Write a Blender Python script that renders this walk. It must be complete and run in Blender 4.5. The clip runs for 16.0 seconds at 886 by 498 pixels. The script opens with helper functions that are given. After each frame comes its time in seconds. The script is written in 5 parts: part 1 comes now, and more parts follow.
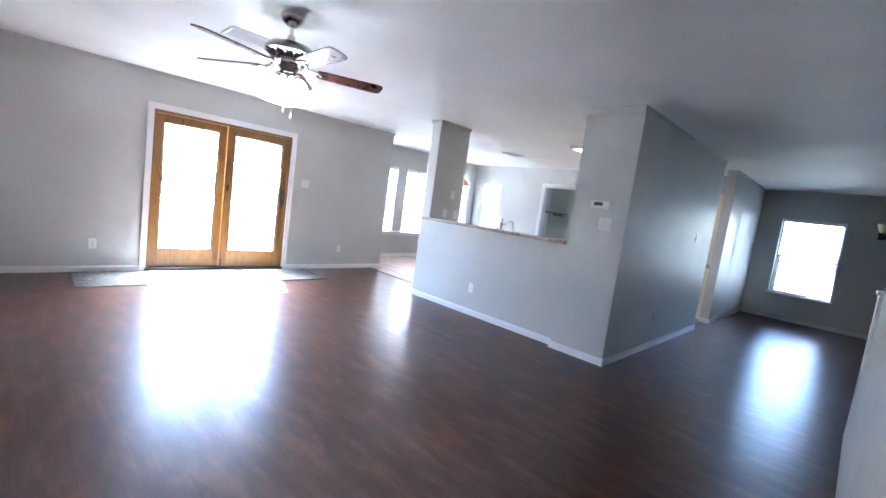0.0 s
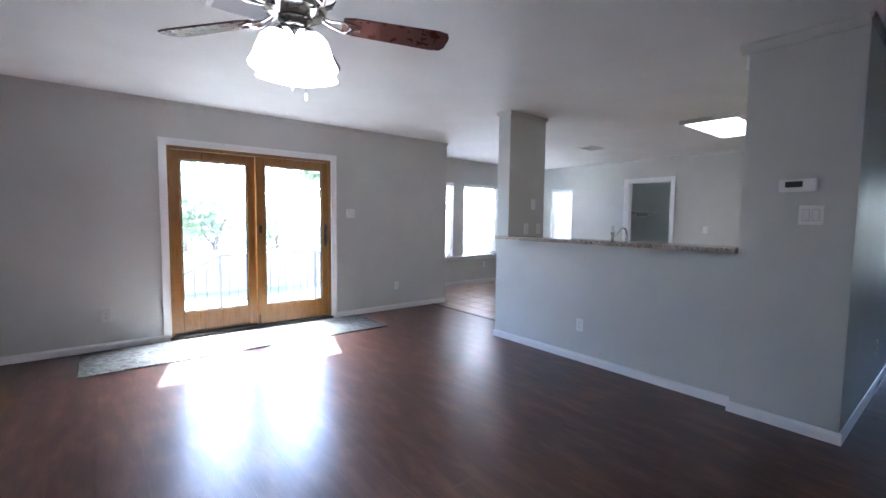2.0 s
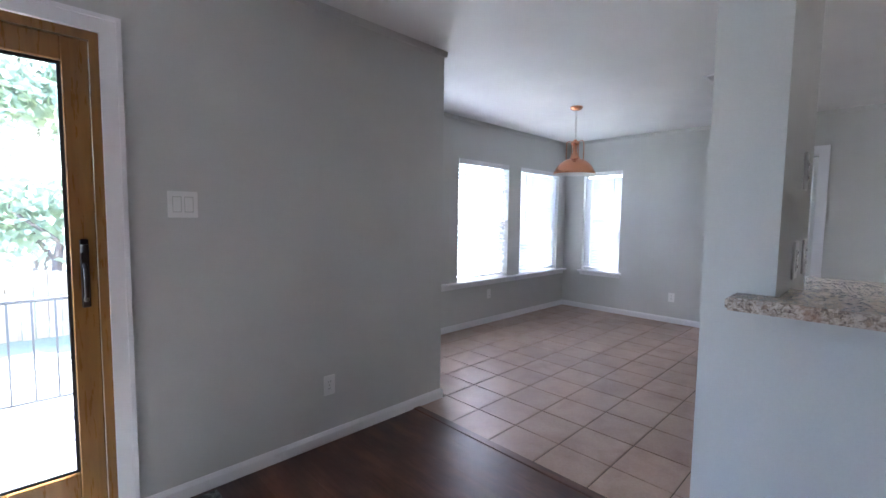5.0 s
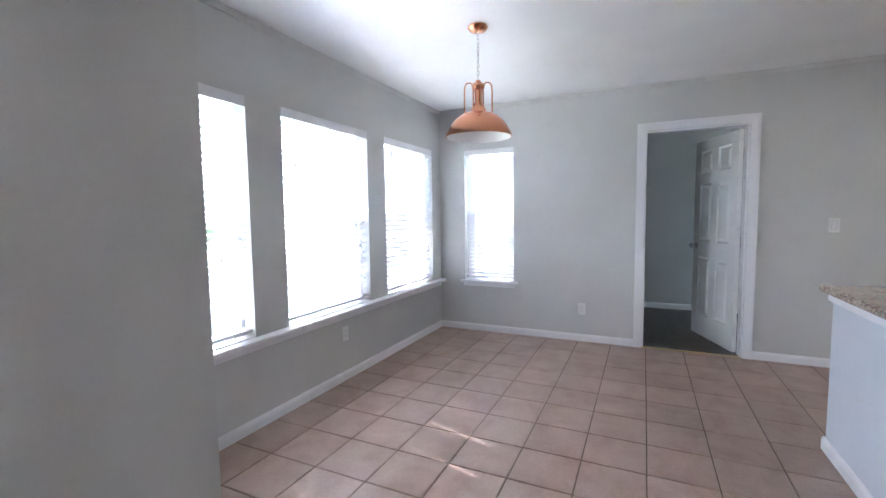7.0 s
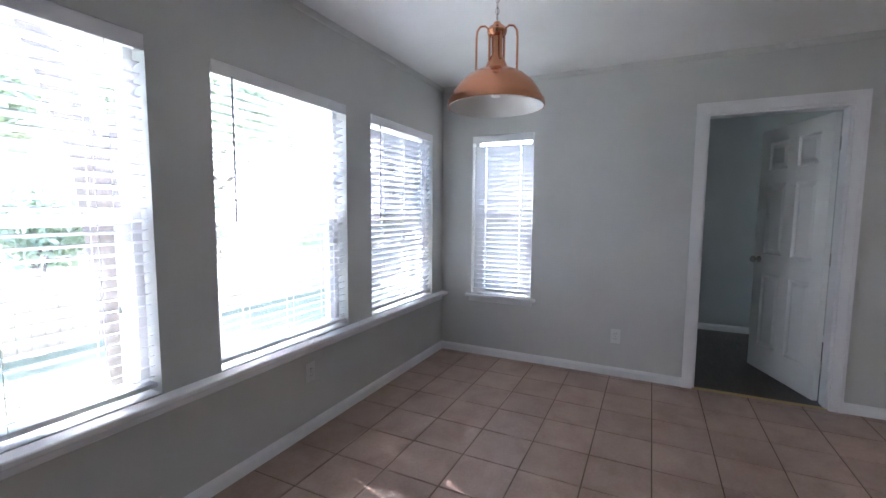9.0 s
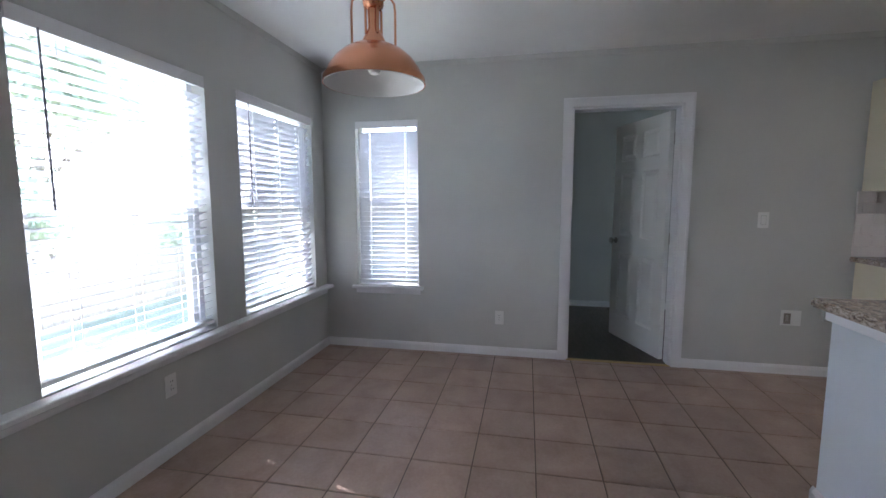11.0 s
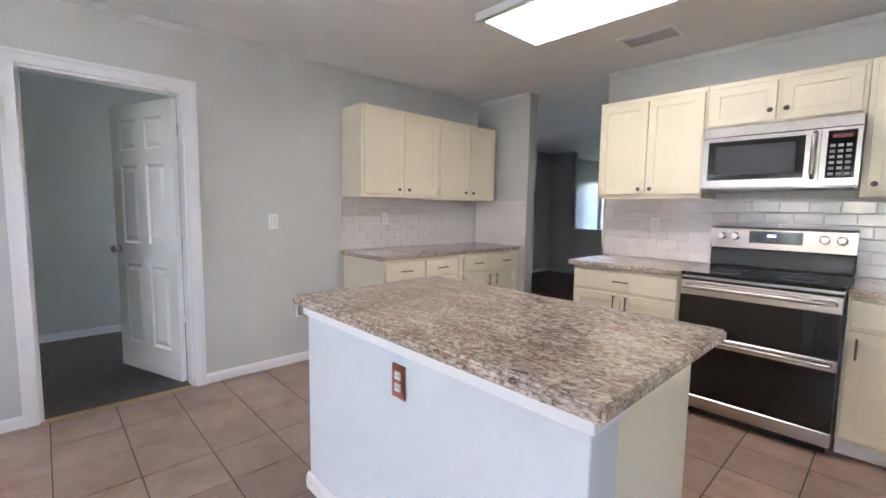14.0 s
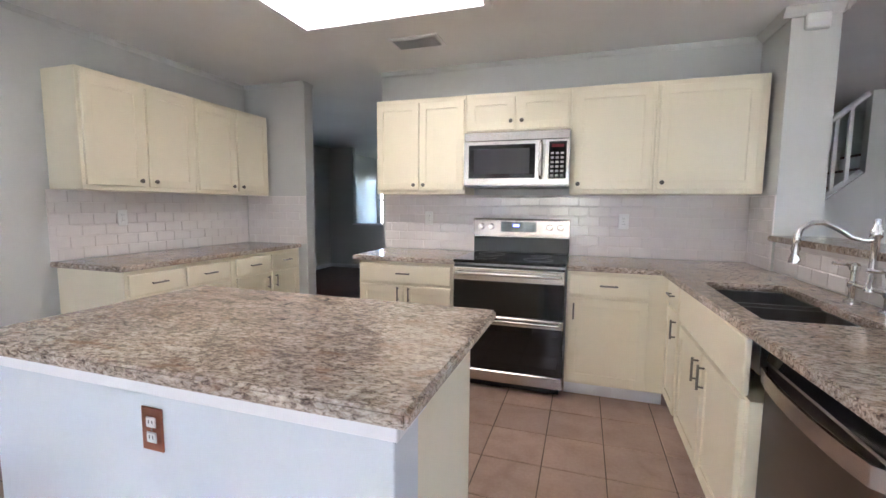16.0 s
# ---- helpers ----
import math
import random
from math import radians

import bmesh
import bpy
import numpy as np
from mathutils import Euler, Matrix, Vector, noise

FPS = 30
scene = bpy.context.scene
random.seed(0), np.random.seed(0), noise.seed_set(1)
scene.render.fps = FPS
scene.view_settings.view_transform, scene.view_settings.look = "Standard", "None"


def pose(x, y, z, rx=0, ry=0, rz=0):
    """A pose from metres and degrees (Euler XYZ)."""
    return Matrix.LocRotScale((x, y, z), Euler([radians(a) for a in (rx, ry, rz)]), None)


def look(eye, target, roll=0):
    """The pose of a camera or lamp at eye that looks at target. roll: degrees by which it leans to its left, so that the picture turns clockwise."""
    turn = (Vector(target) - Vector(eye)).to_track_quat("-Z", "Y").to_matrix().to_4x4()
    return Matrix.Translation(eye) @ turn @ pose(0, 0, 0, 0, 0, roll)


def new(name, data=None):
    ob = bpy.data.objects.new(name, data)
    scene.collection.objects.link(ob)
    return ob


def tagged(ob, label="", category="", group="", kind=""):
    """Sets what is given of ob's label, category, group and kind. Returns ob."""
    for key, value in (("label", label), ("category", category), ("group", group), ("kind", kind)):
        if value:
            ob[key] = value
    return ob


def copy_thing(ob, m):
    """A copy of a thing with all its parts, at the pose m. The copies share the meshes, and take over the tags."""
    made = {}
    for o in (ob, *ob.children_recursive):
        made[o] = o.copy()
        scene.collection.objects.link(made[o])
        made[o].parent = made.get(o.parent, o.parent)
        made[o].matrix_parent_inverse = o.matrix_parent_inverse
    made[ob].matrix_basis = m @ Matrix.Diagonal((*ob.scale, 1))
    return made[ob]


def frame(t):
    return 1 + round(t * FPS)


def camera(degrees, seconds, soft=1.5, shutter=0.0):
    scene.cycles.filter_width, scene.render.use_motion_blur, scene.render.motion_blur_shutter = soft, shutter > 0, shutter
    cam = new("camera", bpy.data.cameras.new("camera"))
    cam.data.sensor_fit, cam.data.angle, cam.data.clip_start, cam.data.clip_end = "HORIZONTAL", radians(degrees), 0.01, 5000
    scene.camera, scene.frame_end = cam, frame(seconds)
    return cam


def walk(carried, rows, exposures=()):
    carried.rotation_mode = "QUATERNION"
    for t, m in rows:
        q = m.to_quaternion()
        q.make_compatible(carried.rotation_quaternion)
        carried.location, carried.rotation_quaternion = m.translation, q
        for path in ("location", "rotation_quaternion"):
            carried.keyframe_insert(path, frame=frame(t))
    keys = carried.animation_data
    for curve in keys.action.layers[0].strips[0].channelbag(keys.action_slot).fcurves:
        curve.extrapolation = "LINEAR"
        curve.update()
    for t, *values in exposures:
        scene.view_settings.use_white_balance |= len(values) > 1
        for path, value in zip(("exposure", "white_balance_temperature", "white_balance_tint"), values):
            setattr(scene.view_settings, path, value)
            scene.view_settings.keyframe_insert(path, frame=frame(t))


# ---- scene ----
cam = camera(92.0, 16.0)
PATH = [
    (0, (-0.144, -0.036, 1.33), (1.278, 1.354, 1.119), 7.7),
    (0.5, (-0.182, 0.124, 1.316), (1.188, 1.565, 1.095), 6.8),
    (1, (-0.125, 0.366, 1.305), (1.248, 1.788, 1.001), 3.8),
    (1.5, (0.168, 0.698, 1.297), (1.47, 2.197, 1.053), 1.7),
    (2, (0.511, 1.125, 1.289), (1.757, 2.683, 1.148), 0.7),
    (2.5, (0.86, 1.599, 1.289), (2.151, 3.121, 1.161), -1.0),
    (3, (1.222, 2.101, 1.293), (2.473, 3.658, 1.185), 1.3),
    (5.5, (2.89, 4.495, 1.303), (4.404, 5.788, 1.115), 0.2),
    (6, (3.258, 4.847, 1.246), (4.963, 5.873, 1.042), -1.2),
    (6.5, (3.67, 5.135, 1.25), (5.44, 6.054, 1.1), -0.1),
    (7, (4.008, 5.351, 1.273), (5.812, 6.2, 1.118), -0.8),
    (7.5, (4.29, 5.495, 1.282), (6.123, 6.27, 1.077), -1.4),
    (8, (4.547, 5.588, 1.317), (6.326, 6.486, 1.146), 0.7),
    (10.5, (4.861, 5.705, 1.316), (6.762, 6.29, 1.101), -0.4),
    (11, (4.868, 5.685, 1.284), (6.819, 6.069, 1.07), -0.1),
    (11.5, (4.862, 5.581, 1.249), (6.836, 5.82, 1.041), 0.1),
    (12, (4.877, 5.616, 1.278), (6.866, 5.578, 1.078), 0.1),
    (12.5, (4.916, 5.563, 1.264), (6.865, 5.176, 1.039), -0.5),
    (13, (5.004, 5.429, 1.253), (6.841, 4.66, 1.068), -0.2),
    (13.5, (5.07, 5.346, 1.29), (6.723, 4.227, 1.161), 0.1),
    (14, (5.105, 5.286, 1.272), (6.558, 3.924, 1.084), 0.9),
    (14.5, (5.169, 5.259, 1.276), (6.418, 3.711, 1.068), 0.3),
    (15, (5.202, 5.234, 1.271), (6.255, 3.546, 1.066), 0.2),
    (15.5, (5.201, 5.223, 1.274), (6.06, 3.429, 1.066), 0.5),
    (16, (5.17, 5.216, 1.276), (5.789, 3.324, 1.076), 0.5),
]
EXPOSURES = [(0.0, 5.55, 5250, 14), (0.5, 5.30, 5250, 14), (1.0, 4.97, 5280, 14), (1.5, 4.80, 5300, 14), (2.0, 4.55, 5330, 14), (2.5, 4.30, 5330, 14), (3.0, 4.05, 5330, 14),
             (5.5, 4.37, 5380, 14), (6.5, 4.70, 5480, 14), (7.5, 4.57, 5500, 14), (8.0, 4.25, 5550, 14), (10.5, 3.57, 5600, 13), (11.5, 3.84, 5550, 14), (12.0, 4.27, 5600, 15), (12.5, 4.67, 5700, 16), (13.5, 4.98, 5800, 16), (14.5, 5.17, 5850, 16), (16.0, 5.10, 5850, 16)]
walk(cam, [(t, look(eye, target, roll)) for t, eye, target, roll in PATH], EXPOSURES)


# ---- world and sun ----
SUN_DIR = Vector((0.39, 1.45, 1.87)).normalized()
world = bpy.data.worlds.new("world")
scene.world = world
world.use_nodes = True
wn = world.node_tree.nodes
sky = wn.new("ShaderNodeTexSky")
sky.sky_type = "NISHITA"
sky.sun_disc = False
sky.sun_elevation = radians(51)
sky.sun_rotation = radians(15)
world.node_tree.links.new(sky.outputs[0], wn["Background"].inputs[0])
wn["Background"].inputs[1].default_value = 0.15
sun = new("sun", bpy.data.lights.new("sun", "SUN"))
sun.data.energy = 3.2
sun.data.angle = radians(0.5)
sun.data.color = (1.0, 0.95, 0.88)
sun.matrix_basis = look(SUN_DIR * 30, (0, 0, 0))


# Added fill lamp in a made-up, unseen wall opening; brightens the side room.
side_fill = new("side_room_window_sky", bpy.data.lights.new("side_room_window_sky", "AREA"))
side_fill.data.shape = "RECTANGLE"
side_fill.data.size = 0.9
side_fill.data.size_y = 1.05
side_fill.data.energy = 0.22
side_fill.data.color = (1.0, 0.90, 0.77)
side_fill.matrix_basis = look((10.47, 2.5, 1.375), (9.0, 2.5, 1.375))


# ---- materials ----
def material(name, color=(0.8, 0.8, 0.8), rough=0.5, metal=0.0, spec=0.5):
    m = bpy.data.materials.new(name)
    m.use_nodes = True
    b = m.node_tree.nodes["Principled BSDF"]
    b.inputs["Base Color"].default_value = (*color, 1)
    b.inputs["Roughness"].default_value = rough
    b.inputs["Metallic"].default_value = metal
    b.inputs["Specular IOR Level"].default_value = spec
    return m, m.node_tree.nodes, m.node_tree.links, b


def coords(n, l, scale, kind="pos"):
    mp = n.new("ShaderNodeMapping")
    mp.inputs["Scale"].default_value = scale
    if kind == "pos":
        l.new(n.new("ShaderNodeNewGeometry").outputs["Position"], mp.inputs["Vector"])
    else:
        l.new(n.new("ShaderNodeTexCoord").outputs["Object"], mp.inputs["Vector"])
    return mp.outputs[0]


def noise_tex(n, l, vec, scale, detail=4.0, rough=0.55, dist=0.0):
    t = n.new("ShaderNodeTexNoise")
    t.inputs["Scale"].default_value = scale
    t.inputs["Detail"].default_value = detail
    t.inputs["Roughness"].default_value = rough
    t.inputs["Distortion"].default_value = dist
    l.new(vec, t.inputs["Vector"])
    return t.outputs["Fac"]


def ramp(n, l, fac, stops):
    r = n.new("ShaderNodeValToRGB")
    e = r.color_ramp.elements
    while len(e) < len(stops):
        e.new(0.5)
    for k, (p, c) in enumerate(stops):
        e[k].position = p
        e[k].color = (*c, 1) if len(c) == 3 else c
    l.new(fac, r.inputs["Fac"])
    return r.outputs["Color"]


def mixc(n, l, fac, a, b, mode="MIX"):
    m = n.new("ShaderNodeMix")
    m.data_type = "RGBA"
    m.blend_type = mode
    for sock, v in ((m.inputs["Factor"], fac), (m.inputs["A"], a), (m.inputs["B"], b)):
        if isinstance(v, (int, float)):
            sock.default_value = v
        elif isinstance(v, tuple):
            sock.default_value = (*v, 1)
        else:
            l.new(v, sock)
    return m.outputs["Result"]


def bump(n, l, b, height, strength, distance=0.01):
    k = n.new("ShaderNodeBump")
    k.inputs["Strength"].default_value = strength
    k.inputs["Distance"].default_value = distance
    l.new(height, k.inputs["Height"])
    l.new(k.outputs[0], b.inputs["Normal"])


def grey(v):
    return (v, v, v)


def rough_from(n, l, b, fac, lo, hi):
    l.new(ramp(n, l, fac, [(0.3, grey(lo)), (0.7, grey(hi))]), b.inputs["Roughness"])


def paint(name, color, rough, tex=0.25, var=0.06):
    m, n, l, b = material(name, color, rough)
    v = coords(n, l, (1, 1, 1))
    big = noise_tex(n, l, v, 1.3, 3)
    lo = tuple(c * (1 - var) for c in color)
    hi = tuple(min(1, c * (1 + var)) for c in color)
    fine = noise_tex(n, l, v, 160, 2)
    l.new(mixc(n, l, 0.25, ramp(n, l, big, [(0.3, lo), (0.7, hi)]), ramp(n, l, fine, [(0.3, lo), (0.7, hi)])), b.inputs["Base Color"])
    rough_from(n, l, b, noise_tex(n, l, v, 2.5, 3), rough - 0.06, rough + 0.08)
    bump(n, l, b, noise_tex(n, l, v, 220, 3, 0.6), tex, 0.002)
    return m


WALL = paint("grey_wall_paint", (0.565, 0.57, 0.545), 0.46, 0.35)
CEIL = paint("ceiling_paint", (0.78, 0.78, 0.77), 0.6, 0.5)
TRIM = paint("white_trim_paint", (0.80, 0.80, 0.81), 0.32, 0.05, 0.02)
CREAM = paint("cream_cabinet_paint", (0.80, 0.735, 0.57), 0.36, 0.08, 0.03)
ISLAND = paint("white_island_paint", (0.64, 0.685, 0.72), 0.4, 0.15, 0.03)
PLASTIC = paint("white_plastic", (0.80, 0.80, 0.78), 0.35, 0.02, 0.02)
DOORPAINT = paint("white_door_paint", (0.83, 0.83, 0.80), 0.4, 0.1, 0.03)


def laminate(name, island):
    m, n, l, b = material(name, (0.06, 0.03, 0.02), 0.25, spec=0.5)
    swirl = noise_tex(n, l, coords(n, l, (5, 1.5, 5)), 2.0, 4, 0.55, 0.1)
    streak = noise_tex(n, l, coords(n, l, (34, 2.4, 34)), 2.0, 3, 0.5, 0.15)
    col = ramp(n, l, swirl, [(0.32, (0.026, 0.0105, 0.0080)), (0.5, (0.064, 0.0265, 0.0185)), (0.68, (0.150, 0.064, 0.040))])
    col = mixc(n, l, 0.35, col, ramp(n, l, streak, [(0.25, (0.034, 0.0138, 0.0098)), (0.75, (0.120, 0.051, 0.034))]))
    if island:
        rnd = n.new("ShaderNodeNewGeometry").outputs["Random Per Island"]
    else:
        rnd = n.new("ShaderNodeObjectInfo").outputs["Random"]
    col = mixc(n, l, 0.8, col, ramp(n, l, rnd, [(0.0, grey(0.94)), (1.0, grey(1.06))]), "MULTIPLY")
    l.new(col, b.inputs["Base Color"])
    b.inputs["Roughness"].default_value = 0.3
    curl = noise_tex(n, l, coords(n, l, (11, 3.5, 11)), 2.0, 0, 0.4, 0.6)
    bump(n, l, b, curl, 0.26, 0.003)
    return m


LAMINATE = laminate("dark_laminate", False)
LAMINATE_REST = laminate("dark_laminate_rest", True)


def tile_floor():
    m, n, l, b = material("beige_floor_tile", (0.33, 0.225, 0.18), 0.33, spec=0.5)
    v = coords(n, l, (1, 1, 1))
    a = ramp(n, l, noise_tex(n, l, v, 5, 4, 0.55, 0.5), [(0.28, (0.275, 0.180, 0.134)), (0.5, (0.385, 0.272, 0.214)), (0.75, (0.465, 0.348, 0.285))])
    s = ramp(n, l, noise_tex(n, l, v, 60, 4), [(0.3, (0.31, 0.207, 0.16)), (0.7, (0.455, 0.338, 0.275))])
    c = mixc(n, l, 0.35, a, s)
    c = mixc(n, l, 0.5, c, ramp(n, l, n.new("ShaderNodeObjectInfo").outputs["Random"], [(0, grey(0.82)), (1, grey(1.12))]), "MULTIPLY")
    l.new(c, b.inputs["Base Color"])
    rough_from(n, l, b, noise_tex(n, l, v, 6, 1), 0.33, 0.40)
    return m


FLOOR_TILE = tile_floor()
GROUT = paint("brown_grout", (0.13, 0.095, 0.075), 0.9, 0.5, 0.2)
WALL_GROUT = paint("pale_grout", (0.76, 0.72, 0.70), 0.8, 0.3)


def subway():
    m, n, l, b = material("white_glazed_tile", (0.70, 0.66, 0.64), 0.12, spec=0.6)
    c = ramp(n, l, n.new("ShaderNodeObjectInfo").outputs["Random"], [(0, (0.715, 0.675, 0.655)), (1, (0.745, 0.705, 0.685))])
    l.new(c, b.inputs["Base Color"])
    bump(n, l, b, noise_tex(n, l, coords(n, l, (1, 1, 1)), 14, 3), 0.2, 0.004)
    return m


SUBWAY = subway()


def granite():
    m, n, l, b = material("speckled_granite", (0.4, 0.33, 0.27), 0.16, spec=0.55)
    v = coords(n, l, (0.68, 1.25, 1.25))
    fleck = noise_tex(n, l, v, 72, 6, 0.68, 0.6)
    base = ramp(n, l, fleck, [(0.30, (0.035, 0.028, 0.026)), (0.38, (0.15, 0.115, 0.098)), (0.46, (0.40, 0.335, 0.285)), (0.56, (0.64, 0.58, 0.51)), (0.72, (0.76, 0.72, 0.67))])
    cloud = ramp(n, l, noise_tex(n, l, v, 3.2, 4, 0.6, 0.8), [(0.30, (0.66, 0.57, 0.53)), (0.46, (0.98, 0.91, 0.84)), (0.58, (1.0, 0.97, 0.92)), (0.72, (0.66, 0.63, 0.63))])
    c = mixc(n, l, 0.85, base, cloud, "MULTIPLY")
    vor = n.new("ShaderNodeTexVoronoi")
    vor.inputs["Scale"].default_value = 140
    l.new(v, vor.inputs["Vector"])
    specks = ramp(n, l, vor.outputs["Distance"], [(0.16, grey(0.10)), (0.34, grey(1.0))])
    patch = ramp(n, l, noise_tex(n, l, v, 9, 4), [(0.46, grey(0.0)), (0.60, grey(0.5))])
    c = mixc(n, l, patch, c, mixc(n, l, 1.0, c, specks, "MULTIPLY"))
    rust = ramp(n, l, noise_tex(n, l, v, 15, 4, 0.6), [(0.58, grey(0.0)), (0.70, grey(0.6))])
    c = mixc(n, l, rust, c, (0.34, 0.20, 0.13))
    vein = ramp(n, l, noise_tex(n, l, coords(n, l, (0.8, 1.6, 1.6)), 4.5, 5, 0.6, 1.0), [(0.44, grey(0.0)), (0.50, grey(0.55)), (0.56, grey(0.0))])
    c = mixc(n, l, vein, c, mixc(n, l, 1.0, c, (0.46, 0.42, 0.43), "MULTIPLY"))
    l.new(c, b.inputs["Base Color"])
    rough_from(n, l, b, noise_tex(n, l, v, 40, 3), 0.10, 0.2)
    return m


GRANITE = granite()


def steel(name, color, rough):
    m, n, l, b = material(name, color, rough, 1.0)
    s = noise_tex(n, l, coords(n, l, (3, 3, 160)), 4, 4)
    l.new(ramp(n, l, s, [(0.3, tuple(0.93 * c for c in color)), (0.7, tuple(1.05 * c for c in color))]), b.inputs["Base Color"])
    return m


STEEL = steel("brushed_stainless", (0.53, 0.50, 0.475), 0.26)
DARK_STEEL = steel("dark_stainless", (0.30, 0.29, 0.285), 0.32)
# Control panel's stainless darkened and browned; a dimmer reflection put into its colour.
PANEL_STEEL = steel("dim_reflection_stainless", (0.33, 0.29, 0.265), 0.22)
DISH_STEEL = steel("black_stainless", (0.155, 0.135, 0.12), 0.34)
CHROME = material("chrome", (0.75, 0.75, 0.76), 0.1, 1.0)[0]
NICKEL = material("brushed_nickel", (0.42, 0.40, 0.37), 0.3, 1.0)[0]
POLISHED = material("polished_nickel", (0.58, 0.55, 0.51), 0.16, 1.0)[0]
# Wand plastic darkened: its backlit shade is put into the colour.
WAND = material("backlit_grey_plastic", (0.22, 0.22, 0.24), 0.25)[0]
BRASS = material("worn_brass", (0.55, 0.42, 0.20), 0.35, 0.9)[0]
PULL = material("dark_nickel_pull", (0.17, 0.155, 0.14), 0.32, 0.9)[0]
BRONZE = material("dark_bronze", (0.05, 0.04, 0.035), 0.4, 0.8)[0]
BLACK_GLASS = material("black_glass", (0.008, 0.008, 0.010), 0.06, spec=0.5)[0]
BLACK = material("black_enamel", (0.015, 0.015, 0.016), 0.3)[0]
DARKGAP = material("dark_gap", (0.02, 0.02, 0.02), 0.8)[0]


def copper():
    m, n, l, b = material("polished_copper", (0.72, 0.33, 0.19), 0.22, 1.0)
    s = noise_tex(n, l, coords(n, l, (1, 1, 1), "obj"), 6, 2)
    l.new(ramp(n, l, s, [(0.3, (0.70, 0.325, 0.185)), (0.7, (0.76, 0.36, 0.21))]), b.inputs["Base Color"])
    rough_from(n, l, b, s, 0.20, 0.24)
    return m


COPPER = copper()
PLATE_COPPER = material("aged_copper_plate", (0.40, 0.17, 0.115), 0.32, 0.9)[0]
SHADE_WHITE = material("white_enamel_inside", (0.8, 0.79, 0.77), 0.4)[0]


def wood(name, dark, light, scale, rough):
    m, n, l, b = material(name, light, rough)
    g = noise_tex(n, l, coords(n, l, scale), 3.0, 7, 0.6, 1.6)
    f = noise_tex(n, l, coords(n, l, tuple(4 * c for c in scale)), 4.0, 4)
    l.new(mixc(n, l, 0.3, ramp(n, l, g, [(0.3, dark), (0.7, light)]), ramp(n, l, f, [(0.3, dark), (0.7, light)])), b.inputs["Base Color"])
    rough_from(n, l, b, f, rough - 0.06, rough + 0.1)
    bump(n, l, b, f, 0.12, 0.003)
    return m


PINE = wood("varnished_pine", (0.205, 0.094, 0.022), (0.29, 0.145, 0.039), (5, 5, 0.5), 0.3)
MAHOGANY = wood("mahogany_blade", (0.080, 0.027, 0.019), (0.098, 0.034, 0.024), (1.5, 1.5, 1.5), 0.28)
FENCE = wood("weathered_fence", (0.30, 0.22, 0.15), (0.50, 0.40, 0.29), (6, 6, 0.6), 0.8)
GREYFLOOR = wood("grey_brown_planks", (0.05, 0.042, 0.037), (0.11, 0.095, 0.085), (1, 7, 7), 0.4)


def glass_mat():
    m, n, l, b = material("window_glass", (1, 1, 1), 0.0)
    b.inputs["Transmission Weight"].default_value = 1.0
    b.inputs["IOR"].default_value = 1.45
    return m


GLASS = glass_mat()


def slat_mat():
    m, n, l, b = material("white_blind_slat", (0.82, 0.82, 0.83), 0.45)
    t = n.new("ShaderNodeBsdfTranslucent")
    t.inputs[0].default_value = (0.80, 0.80, 0.84, 1)
    x = n.new("ShaderNodeMixShader")
    x.inputs[0].default_value = 0.36
    l.new(b.outputs[0], x.inputs[1])
    l.new(t.outputs[0], x.inputs[2])
    l.new(x.outputs[0], n["Material Output"].inputs[0])
    return m


SLAT = slat_mat()


def glow(name, color, strength):
    m, n, l, b = material(name, color, 0.4)
    b.inputs["Emission Color"].default_value = (*color, 1)
    b.inputs["Emission Strength"].default_value = strength
    return m


PANEL_GLOW = glow("lit_diffuser", (1.0, 0.89, 0.75), 0.43)
SHADE_GLOW = glow("lit_glass_shade", (1.0, 0.96, 0.90), 0.4)
CLOCK_GLOW = glow("blue_clock", (0.12, 0.15, 1.0), 0.5)
RED_GLOW = glow("red_clock", (0.12, 0.01, 0.01), 0.003)


def rug_mat():
    m, n, l, b = material("grey_patterned_rug", (0.3, 0.3, 0.28), 0.95)
    v = coords(n, l, (1, 1, 1))
    w = noise_tex(n, l, v, 13, 2, 0.5, 2.2)
    c = ramp(n, l, w, [(0.42, (0.045, 0.05, 0.047)), (0.47, (0.19, 0.195, 0.18)), (0.54, (0.065, 0.07, 0.066)), (0.60, (0.21, 0.215, 0.20))])
    f = noise_tex(n, l, v, 260, 2)
    l.new(mixc(n, l, 0.25, c, ramp(n, l, f, [(0.3, grey(0.05)), (0.7, grey(0.21))])), b.inputs["Base Color"])
    bump(n, l, b, f, 0.6, 0.004)
    return m


RUG = rug_mat()


def ground_mat(name, lo, hi, scale):
    m, n, l, b = material(name, lo, 0.9)
    v = coords(n, l, (1, 1, 1))
    l.new(mixc(n, l, 0.4, ramp(n, l, noise_tex(n, l, v, scale, 6), [(0.3, lo), (0.7, hi)]), ramp(n, l, noise_tex(n, l, v, scale * 30, 4), [(0.3, lo), (0.7, hi)])), b.inputs["Base Color"])
    bump(n, l, b, noise_tex(n, l, v, scale * 40, 4), 0.5, 0.02)
    return m


GRASS = ground_mat("lawn_grass", (0.17, 0.178, 0.10), (0.27, 0.268, 0.175), 0.8)
CONCRETE = ground_mat("patio_concrete", (0.21, 0.205, 0.19), (0.29, 0.285, 0.27), 1.5)
# Bark lightened: the overexposed look of the yard is put into its colour.
BARK = ground_mat("glare_paled_bark", (0.17, 0.125, 0.105), (0.30, 0.24, 0.20), 5)
# Leaves pale and very translucent, outdoor glare and haze put into their colour.
LEAF = ground_mat("glare_paled_leaves", (0.09, 0.12, 0.055), (0.13, 0.16, 0.085), 2)
